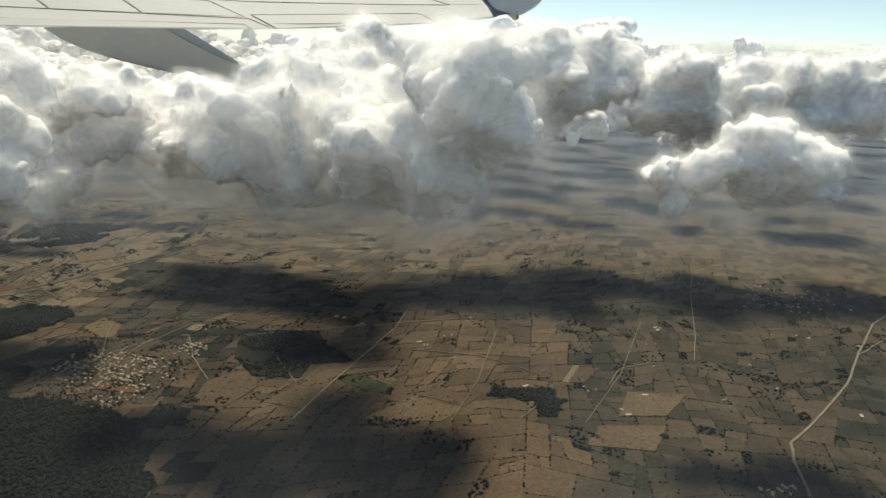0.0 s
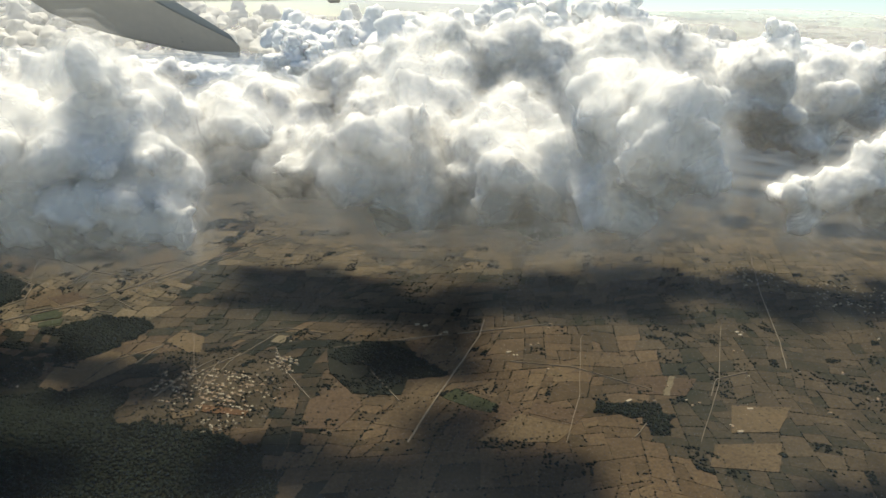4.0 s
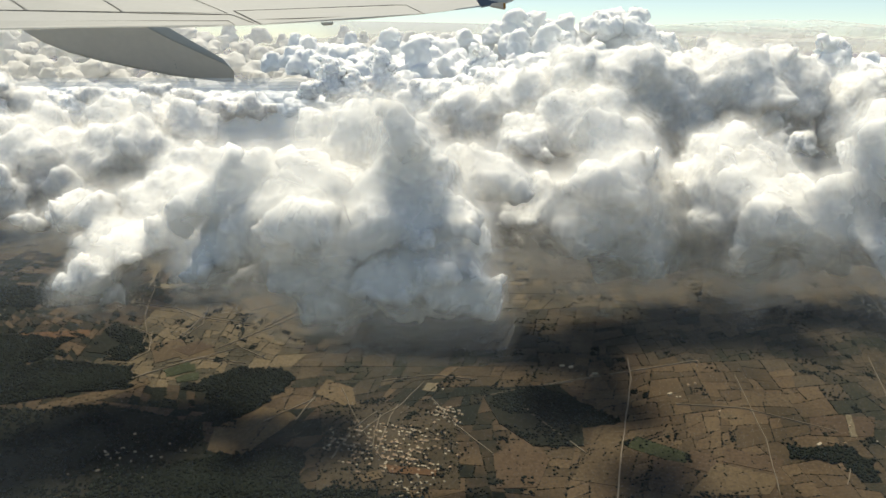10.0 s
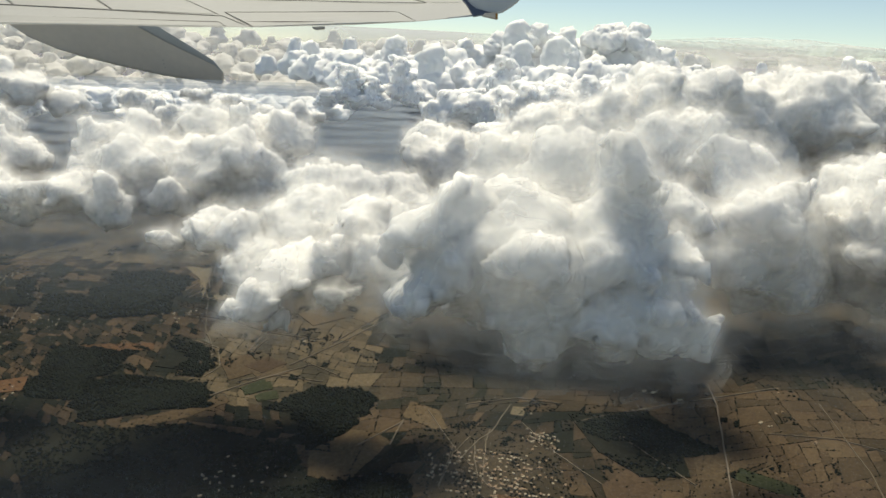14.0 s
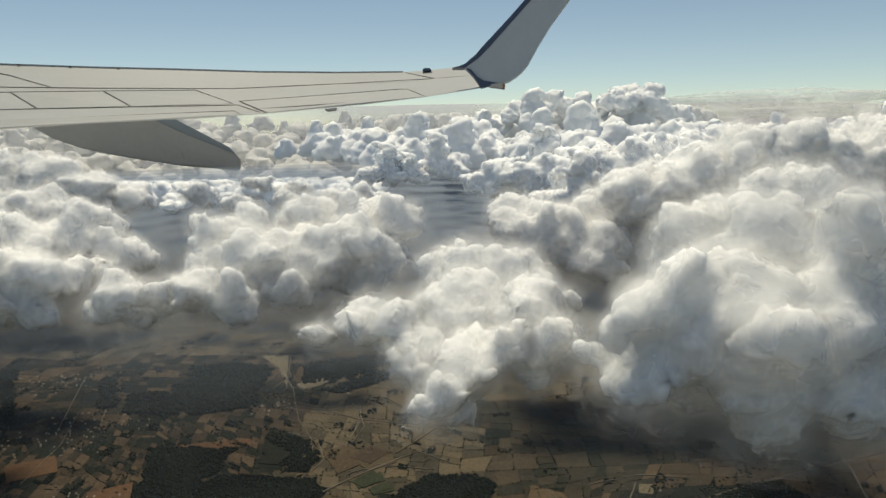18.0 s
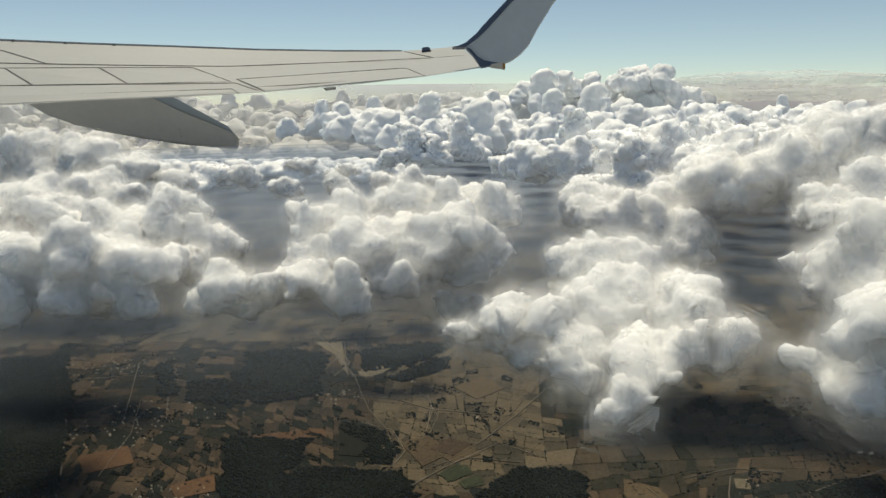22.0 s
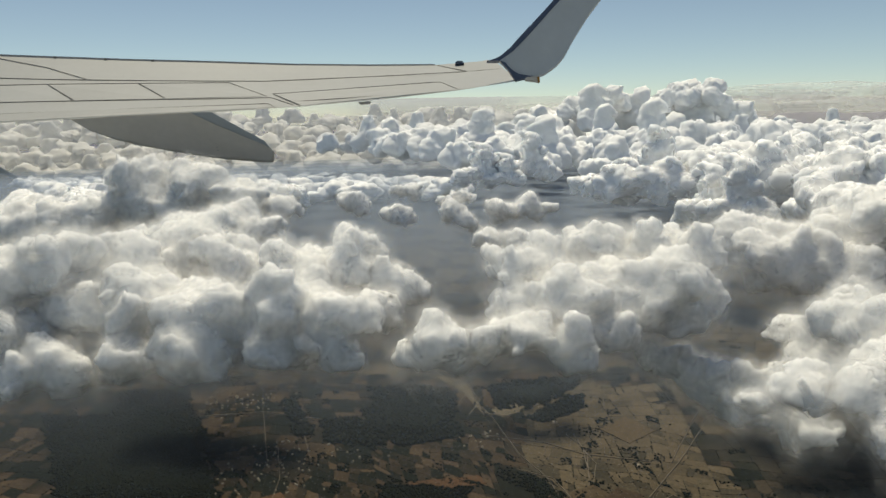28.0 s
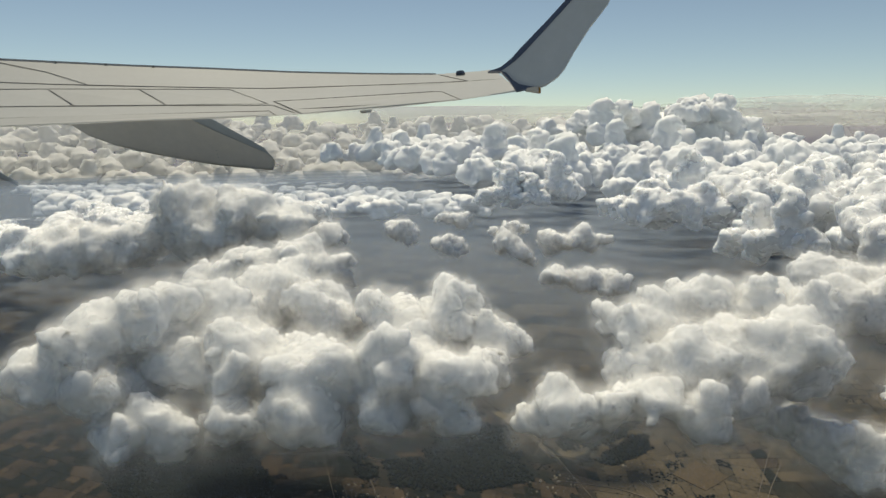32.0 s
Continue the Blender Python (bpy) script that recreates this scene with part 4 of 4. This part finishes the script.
cumulus([(-145.9, 172.0, 31.9, 6.4), (-135.0, 172.0, 29.9, 6.2), (-126.7, 172.0, 28.4, 4.8), (-156.9, 172.0, 24.3, 6.0), (-169.4, 172.0, 23.1, 5.8), (-163.3, 172.0, 24.2, 4.3), (-142.5, 172.0, 26.5, 6.0), (-153.2, 172.0, 25.5, 5.4), (-116.7, 172.0, 25.4, 2.9)], 15,
        "grey-based cumulus cloud above the plain")
cumulus([(-104.0, 170.0, 27.5, 2.6), (-101.2, 170.0, 26.6, 2.0), (-102.6, 170.0, 28.6, 1.8)], 16,
        "small white cumulus puff above the plain")
cumulus([(-95.1, 165.0, 26.0, 2.0), (-92.4, 165.0, 25.1, 2.2), (-93.4, 165.0, 26.8, 1.4)], 17,
        "small white cumulus puff above the plain")
cumulus([(-94.7, 180.0, 28.8, 1.5), (-91.2, 180.0, 28.3, 1.7), (-93.0, 180.0, 28.6, 1.3)], 18,
        "thin flat white cloud scrap")
cumulus([(-85.4, 165.0, 28.8, 1.4), (-82.2, 165.0, 29.4, 2.0), (-79.6, 165.0, 28.9, 1.2)], 19,
        "thin flat white cloud scrap")
cumulus([(-83.6, 160.0, 26.7, 2.1), (-81.0, 160.0, 25.9, 2.5), (-78.9, 160.0, 24.8, 1.5)], 20,
        "small white cumulus puff above the plain")
cumulus([(-73.6, 165.0, 26.0, 2.8), (-69.9, 165.0, 27.0, 3.0), (-67.2, 165.0, 25.5, 2.2), (-64.0, 165.0, 27.1, 1.6)], 21,
        "white cumulus puff above the plain")
cumulus([(-77.7, 133.0, 26.5, 2.0), (-73.9, 133.0, 26.1, 2.6), (-70.1, 133.0, 25.2, 2.2)], 22,
        "small flat-bottomed white cumulus puff")
cumulus([(-46.9, 90.0, 25.9, 2.4), (-50.0, 90.0, 24.3, 2.2), (-45.7, 88.0, 23.3, 3.3), (-49.6, 88.0, 20.6, 3.4), (-46.4, 86.0, 18.6, 3.3), (-59.9, 90.0, 20.0, 2.7), (-56.0, 90.0, 18.3, 3.0), (-53.1, 88.0, 17.9, 2.9), (-62.0, 92.0, 20.5, 2.3), (-64.2, 94.0, 21.0, 1.8), (-52.8, 84.0, 17.4, 2.1)], 23,
        "torn white cloud with a ragged fringe")
cumulus([(-42.3, 125.0, 25.6, 3.6), (-36.8, 125.0, 24.2, 4.3), (-30.6, 125.0, 25.2, 4.7), (-25.8, 125.0, 29.0, 5.0), (-45.3, 125.0, 27.3, 2.5), (-32.7, 125.0, 26.3, 3.6), (-39.8, 125.0, 26.1, 2.9)], 24,
        "bright heaped cloud beyond the gap")


# ---- the cloud field farther off ----
def in_wing_line(x, y):
    """The stretch of sky behind the wing's fairings is kept clear of nearer clouds."""
    return y > 190 and -0.66 * y - 94 < x < -0.235 * y + 4


PUFFS = [[(0, 0, 4, 6), (7, 1, 2, 5), (-7, 0, 2, 5), (2, 4, 8, 4), (-3, -4, 3, 4)],
         [(0, 0, 3, 5), (5, 2, 3, 4), (1, 1, 8, 4), (-5, 0, 1, 4)],
         [(0, 0, 3, 6), (9, 0, 2, 5), (-9, 2, 3, 6), (-15, 0, 1, 4), (15, 1, 1, 4), (3, 3, 7, 4)],
         [(0, 0, 4, 5), (1, 0, 10, 4), (2, 1, 15, 3), (-5, 1, 2, 4), (6, 0, 2, 4)],
         [(0, 0, 2, 4), (4, 0, 1, 3), (-4, 1, 1, 3)]]


def far_shape(balls, seed, voxel, off, sizes):
    v, n, f = skin(with_knobs(with_knobs(balls, seed, 6, (0.3, 0.55)), seed + 1, 3, (0.3, 0.5)), voxel, 1.2)
    v = heaped(v, n, sizes, seed, 0.25) + n * off
    return v, f


HEAP = ((2.7, 1.3), (1.4, 0.9), (0.8, 0.45))
FAR = [net_mesh("far_cumulus", *far_shape(p, 60 + i, 0.74, -0.3, HEAP), FAR_CLOUD) for i, p in enumerate(PUFFS)]
FAR_VEIL = [net_mesh("far_vapour", *far_shape(p, 60 + i, 1.6, 0.2, HEAP[:2]), FAR_VAPOUR) for i, p in enumerate(PUFFS)]
NETS = [far_shape(p, 80 + i, 1.0, 0, HEAP) for i, p in enumerate(PUFFS)] + [far_shape(p, 90 + i, 1.9, 0, HEAP[:2]) for i, p in enumerate(PUFFS)]
TINY = [net_mesh("far_cumulus", *m, FAR_CLOUD) for m in NETS[:5]]
TINY_V, TINY_F = [m[0] for m in NETS], [m[1] for m in NETS]
field_v, field_f, field_n = [], [], 0


def far_cumulus(x, y, z, size, kind, turn, label, tall=1.0, single=False):
    """A distant cloud; those of the farthest field are gathered into one mesh."""
    global field_n
    m = pose(x, y, z, 0, 0, turn) @ Matrix.Diagonal((size, size, size * tall, 1))
    if y > 430 and not single:
        kind += 5 if y > 650 else 0
        a = np.array(m)
        field_v.append(TINY_V[kind] @ a[:3, :3].T + a[:3, 3])
        field_f.append(TINY_F[kind] + field_n)
        field_n += len(TINY_V[kind])
        return
    ob = new("far_cumulus", FAR[kind] if y < 330 else TINY[kind])
    ob.matrix_world = m
    tagged(ob, label, "cloud", "distant cumulus field")
    if y < 330:
        tagged(new("far_vapour", FAR_VEIL[kind]), kind="stuff").parent = ob


rng = random.Random(5)
FAR_LABELS = ["distant white cauliflower cumulus cloud", "distant small white cumulus cloud with flat base",
              "distant broad cumulus cloud with grey base", "distant cumulus tower with bright top", "distant small cloud puff"]
y = 180.0
while y < 1150:
    step = 13 + y * 0.06
    x = -0.75 * y - 110 + rng.uniform(0, step)
    while x < 0.70 * y + 20:
        px, py = x + rng.uniform(-0.35, 0.35) * step, y + rng.uniform(-0.4, 0.4) * step
        keep = noise.noise((px / (60 + 0.1 * y), py / (70 + 0.1 * y), 3.3)) > -0.25 - 0.2 * (y > 230)
        clear = py < 335 and -92 - 0.36 * (py - 155) < px < -22 - 0.2 * (py - 155)
        clear = clear or (py < 268 and -150 < px < -25)
        if keep and in_wing_line(px, py) and py < 1000 and not clear:
            size = (0.6 + py / 1000) * rng.uniform(0.7, 1.0)
            deeper = 2.5 + 0.042 * (py - 190) if px < -0.579 * py - 56 else 0.0
            far_cumulus(px, py, 41 - 0.068 * py - 9.5 * size - deeper, size, rng.choice((0, 1, 2, 2)), rng.uniform(0, 360), FAR_LABELS[2], 0.75)
        elif keep and not in_wing_line(px, py) and not clear:
            kind = rng.choice((0, 0, 1, 2, 2, 3, 4))
            far_cumulus(px, py, 19 + dip(math.hypot(px, py)) * 0.6, (0.75 + py / 850) * rng.uniform(0.7, 1.2), kind, rng.uniform(0, 360), FAR_LABELS[kind], rng.uniform(0.8, 1.2))
        x += step
    y += step * 0.75

# tall heads on the skyline, one dark tower, and the bank behind the wing
for x, z, s in ((28, 30, 1.4), (44, 36, 1.3), (60, 38, 1.4), (78, 30, 1.5), (95, 32, 1.4), (112, 40, 1.3), (126, 38, 1.6), (142, 40, 1.6), (155, 30, 1.4), (175, 22, 1.5), (40, 20, 2.0), (85, 18, 2.0), (130, 20, 2.2), (5, 20, 1.6)):
    far_cumulus(x, 695 + rng.uniform(-20, 20), z + 9, s, 3 if s > 1.8 else 0, rng.uniform(0, 360), "tall distant cumulus cloud on the skyline", 1.0, True)
for x, z, s in ((-72, 21, 1.0), (-63, 20, 0.8)):
    far_cumulus(x, 307, z - 2, s, 3, 30 * s, "distant cumulus tower with a dark shaded side", 0.8)
near_v, near_f = field_v, field_f
field_v, field_f, field_n = [], [], 0
for row in range(6):
    for i in range(52 if row < 2 else 36):
        x = -2050 + i * (64 if row < 2 else 92) + rng.uniform(-30, 30)
        far_cumulus(x, 2720 + row * 110 + rng.uniform(-50, 50), -175 + row * 35 + rng.uniform(-25, 20), rng.uniform(4.2, 7.0), rng.choice((0, 1, 2, 3)), rng.uniform(0, 360), "", 0.8)
bank = mesh_object("horizon_cloud_bank", np.concatenate(field_v).tolist(), np.concatenate(field_f).tolist(), BANK, smooth=True)
tagged(bank, "far bank of white cumulus heads along the skyline", "clouds", kind="stuff")
field_v, field_f = near_v, near_f
field = mesh_object("distant_cloud_field", np.concatenate(field_v).tolist(), np.concatenate(field_f).tolist(), FAR_CLOUD, smooth=True)
tagged(field, "endless field of white cumulus clouds towards the horizon", "clouds", kind="stuff")

# pale lilac shells behind the last clouds: skyline haze put in as colour
for deep in (110, 190, 290):
    unit, tri = BALLS[4]
    v = unit * (5200, 150, deep) + (0, 4700, -150)
    tagged(mesh_object("horizon_haze", v.tolist(), tri.tolist(), SKY_HAZE, smooth=True), "pale haze along the skyline", "haze", kind="stuff")

# thin high sheet of cloud low in the sky, far off
sheet = tagged(new("stratus_sheet"), "thin pale sheet of high cloud above the skyline", "cloud")
for i, (x, z, w, h) in enumerate(((1500, 110, 520, 34), (1950, 135, 600, 44), (1200, 95, 420, 20), (2400, 120, 500, 40), (900, 50, 1300, 40), (2100, 60, 900, 46))):
    unit, tri = BALLS[3]
    v = unit * (w, 120, h) * (1 + 0.25 * drift(unit * 5 + i, 4)[:, :1]) + (x, 4100 + 60 * i, z)
    mesh_object("cloud_streak", v.tolist(), tri.tolist(), STREAK, sheet, True)


# ---- the aircraft's wing ----
WHITE = plain("white_wing_paint", (0.46, 0.46, 0.445), 0.45, 0.012, 0.06)
PANEL = plain("panel_wing_paint", (0.445, 0.445, 0.43), 0.5, 0.015, 0.07)
# Grey paint, warmed and raised for light bounced up from land and clouds.
GREY = plain("bounce_warmed_grey_paint", (0.68, 0.59, 0.49), 0.5, 0.012, 0.10)
LET = plain("winglet_grey_paint", (0.60, 0.595, 0.58), 0.4, 0.01, 0.08)
EDGE = plain("dark_blue_leading_edge_paint", (0.09, 0.11, 0.16), 0.4, 0.02, 0.1)
NOSE = plain("bare_metal_edge", (0.46, 0.43, 0.42), 0.4, 0.02, 0.1, metal=0.3)
SEAM = plain("dark_panel_gap", (0.2, 0.19, 0.175), 0.8, 0.05, 0.2)
AMBER = plain("amber_lens", (0.45, 0.22, 0.05), 0.2, 0.05, 0.1)
wing = tagged(new("aircraft_wing"), "white aircraft wing with grey flap fairings and upturned winglet", "wing")
WING_POSE = pose(-62.37, 13.70, 41.66, 78.67, 0.42, -2.03) @ Matrix.Translation((0, 0, -2000)) @ Matrix.Scale(1.4877, 4)
wing.matrix_world = WING_POSE


def px(x, y, d=0.0):
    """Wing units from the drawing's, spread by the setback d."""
    k = 1 + d / 1345.0
    return ((x - 784.0) * k, (441.0 - y) * k)


LEADING = [(-700, 18), (-350, 44), (0, 61), (150, 68), (300, 73.5), (450, 80), (591, 83), (706, 83.5), (783, 78), (808, 74), (846, 108)]
TRAILING = [(-700, 204), (-350, 190), (0, 176), (302, 164), (463, 154.5), (640, 140), (747, 128), (800, 120), (846, 113)]


def edge_at(x, line):
    return float(np.interp(x, [q[0] for q in line], [q[1] for q in line]))


def setback(x, y):
    """How far a point of the upper skin lies behind the trailing edge: the skin leans away to the leading edge."""
    top, low = edge_at(x, LEADING), edge_at(x, TRAILING)
    full = 270 * min(1.0, max(0.02, (low - top) / 45))
    return full * max(0.0, min(1.0, (low - y) / max(2.0, low - top)))


def slab(name, outline, depth, thick, mat, parent, label="", bevel=0.0):
    """A plate with the outline in the wing's own units; depth gives each corner's setback."""
    bm = bmesh.new()
    top = [bm.verts.new((*px(x, y, d), -d)) for (x, y), d in zip(outline, depth)]
    low = [bm.verts.new((v.co.x, v.co.y - thick * 0.12, v.co.z - thick)) for v in top]
    n = len(top)
    faces = [bm.faces.new(top)]
    bm.faces.new(low[::-1])
    for i in range(n):
        bm.faces.new((top[i], low[i], low[(i + 1) % n], top[(i + 1) % n]))
    bmesh.ops.recalc_face_normals(bm, faces=bm.faces)
    if bevel:
        bmesh.ops.bevel(bm, geom=list(faces[0].edges), offset=bevel, segments=3, affect="EDGES", profile=0.6)
    return part(name, bm, mat, parent, label)


def skin_panel(name, outline, lift, mat, label=""):
    return slab(name, outline, [setback(x, y) - lift for x, y in outline], 4, mat, wing, label)


def seam(points, width=0.85, lift=3.0):
    """A dark gap between panels."""
    bm = bmesh.new()
    rows = []
    for x, y in points:
        d = -(setback(x, y) - lift)
        a, b = px(x, y - width / 2, -d), px(x, y + width / 2, -d)
        rows.append((bm.verts.new((*a, d)), bm.verts.new((*b, d + 0.5)), bm.verts.new((*b, d - 1.5)), bm.verts.new((*a, d - 1.5))))
    for r, s in zip(rows, rows[1:]):
        for i in range(4):
            bm.faces.new((r[i], s[i], s[(i + 1) % 4], r[(i + 1) % 4]))
    bmesh.ops.recalc_face_normals(bm, faces=bm.faces)
    return part("panel_gap", bm, SEAM, wing)


bm = bmesh.new()
rows = []
for i in range(104):
    x = -700 + i * 15 if i < 103 else 846
    top, low = edge_at(x, LEADING), edge_at(x, TRAILING)
    ring = []
    for k in range(9):
        y = top + (low - top) * k / 8
        d = setback(x, y)
        ring.append(bm.verts.new((*px(x, y, d), -d)))
    for k in range(8, -1, -1):
        y = top + (low - top) * k / 8
        d = setback(x, y) + 3 + 12 * math.sin(math.pi * k / 8)
        ring.append(bm.verts.new((*px(x, y + 0.3, d), -d - 1)))
    rows.append(ring)
for r, q in zip(rows, rows[1:]):
    for k in range(18):
        bm.faces.new((r[k], q[k], q[(k + 1) % 18], r[(k + 1) % 18]))
bm.faces.new(rows[0])
bm.faces.new(rows[-1][::-1])
bmesh.ops.recalc_face_normals(bm, faces=bm.faces)
part("upper_skin", bm, WHITE, wing)
slab("leading_edge", [(x, y - 1.8) for x, y in LEADING[:8]] + [(x, y + 0.6) for x, y in LEADING[7::-1]], [266] * 16, 14, NOSE, wing, "bare metal leading edge")
skin_panel("spoiler", [(-90, 113), (-1, 111.5), (46, 140.5), (-90, 143)], 1.5, WHITE)
skin_panel("spoiler", [(4, 111.5), (167, 111.5), (215, 138.5), (52, 140.5)], 1.5, PANEL)
skin_panel("spoiler", [(172, 111.5), (333, 112), (399, 136), (220, 138.5)], 1.5, WHITE)
skin_panel("flap", [(-200, 165), (403, 150), (414, 155.5), (302, 162.5), (-200, 182)], 1.5, PANEL)
skin_panel("aileron", [(416, 132.5), (697, 115), (713, 115), (744, 127.5), (640, 139), (465, 153)], 1.5, PANEL)
skin_panel("tip_panel", [(715, 85), (783, 79.5), (808, 76), (824, 91), (764, 95)], 1.5, PANEL)
for line in ([(-200, 94), (0, 101.5), (200, 106), (400, 109), (600, 102.5), (760, 95.5)], [(-100, 60), (0, 80), (73, 102)], [(-200, 112), (0, 110.5), (167, 110.5), (335, 111)], [(2, 111), (50, 141)],
             [(169, 111), (218, 139)], [(335, 111), (402, 136)], [(-200, 144), (0, 141.5), (218, 139.8), (410, 138.5), (450, 152)], [(-200, 168), (0, 161), (200, 155), (404, 149), (416, 156)],
             [(413, 132), (463, 154)], [(413, 132), (560, 123), (697, 114), (714, 114), (747, 128)], [(450, 146), (641, 135)], [(710, 84), (762, 95.5)]):
    seam(line)
seam([(487, 128.2), (540, 124.6)], 1.8, 4.0)
seam([(558, 123.4), (606, 120.3)], 1.8, 4.0)
seam([(611, 120), (652, 117.4)], 1.8, 4.0)
seam([(657, 117.1), (697, 114.5)], 1.8, 4.0)


def fairing(shift_x, shift_y):
    """A flap track fairing: a long pod that hangs below the trailing edge and runs out to a blunt end behind."""
    ob = new("flap_track_fairing")
    ob.parent = wing
    shape = [(42, 174), (71, 191), (120, 208.5), (178, 222), (227, 231), (307, 244), (404, 253), (411, 252), (413, 248), (413, 234), (400, 224), (311, 187), (262, 164), (150, 168)]
    shape = [(x + shift_x, y + shift_y) for x, y in shape]
    slab("pod", shape, [-50 + 0.9 * (y - 164 - shift_y) for x, y in shape], 12, GREY, ob, "", 2.2)
    lid = [(262, 164.5), (300, 163.5), (396, 215), (413, 234), (400, 224), (311, 187)]
    slab("pod_top", [(x + shift_x, y + shift_y) for x, y in lid], [-46 + 0.9 * (y - 164) for x, y in lid], 12, WHITE, ob)
    bm = bmesh.new()
    for k in range(22):
        a = 2 * math.pi * k / 22
        bmesh.ops.create_cube(bm, size=1.1, matrix=Matrix.Translation((*px(233 + shift_x + 13 * math.cos(a), 187 + shift_y + 10 * math.sin(a)), 50 - 0.9 * (23 + 10 * math.sin(a)))))
    part("hatch_fasteners", bm, SEAM, ob)
    bm = bmesh.new()
    for k in range(8):
        bmesh.ops.create_cube(bm, size=1.2, matrix=Matrix.Translation((*px(309 + shift_x + 0.2 * k, 193 + shift_y + 5.5 * k), 50 - 0.9 * (29 + 5.5 * k))))
    part("rivet_row", bm, SEAM, ob)
    return ob


fairing(0, 0)
fairing(-454, 61)

let = new("winglet")
let.parent = wing
slab("winglet_panel", [(816, 76), (829, 68), (841, 59), (860, 40), (905, -10), (950, -60), (1000, -125), (1046, -125), (1006, -44), (973, 0), (948, 40), (931, 71), (920, 84), (913, 90), (898, 100.5), (885, 105), (872, 107), (858, 108), (846, 112), (832, 92)],
     [4] * 20, 9, LET, let, "", 1.5)
slab("winglet_leading_edge", [(795, 76.5), (806, 74), (818, 69), (837, 53), (848, 40), (895, -10), (940, -60), (990, -125), (1001, -125), (951, -60), (906, -10), (861, 40), (842, 59), (830, 68), (817, 76.5)], [2] * 15, 12, EDGE, let)
slab("winglet_root", [(818, 76.5), (832, 92), (846, 112.5), (858, 109.5), (872, 108), (884, 106), (870, 104), (850, 100), (838, 92), (828, 80)], [1] * 10, 8, EDGE, let)
slab("position_light", [(878, 105), (887, 104), (888, 114), (882, 113), (862, 110), (864, 107)], [-3] * 6, 10, GREY, let)
slab("light_lens", [(884, 106), (888, 106), (888.5, 114), (884.5, 113)], [-5] * 4, 6, AMBER, let)
slab("vent_mast", [(741, 81.5), (742, 78), (747, 76.5), (753, 76.5), (756, 79), (757, 81.5)], [236] * 6, 10, EDGE, wing)
slab("hinge_cover", [(566, 148), (588, 146), (586, 149), (570, 150.5)], [-2] * 4, 8, GREY, wing)
for x, y in ((15, 61), (108, 65.5), (195, 69.5)):
    slab("stud", [(x - 2, y + 1.5), (x - 2, y - 0.5), (x + 2, y - 0.5), (x + 2, y + 1.7)], [262] * 4, 4, SEAM, wing)
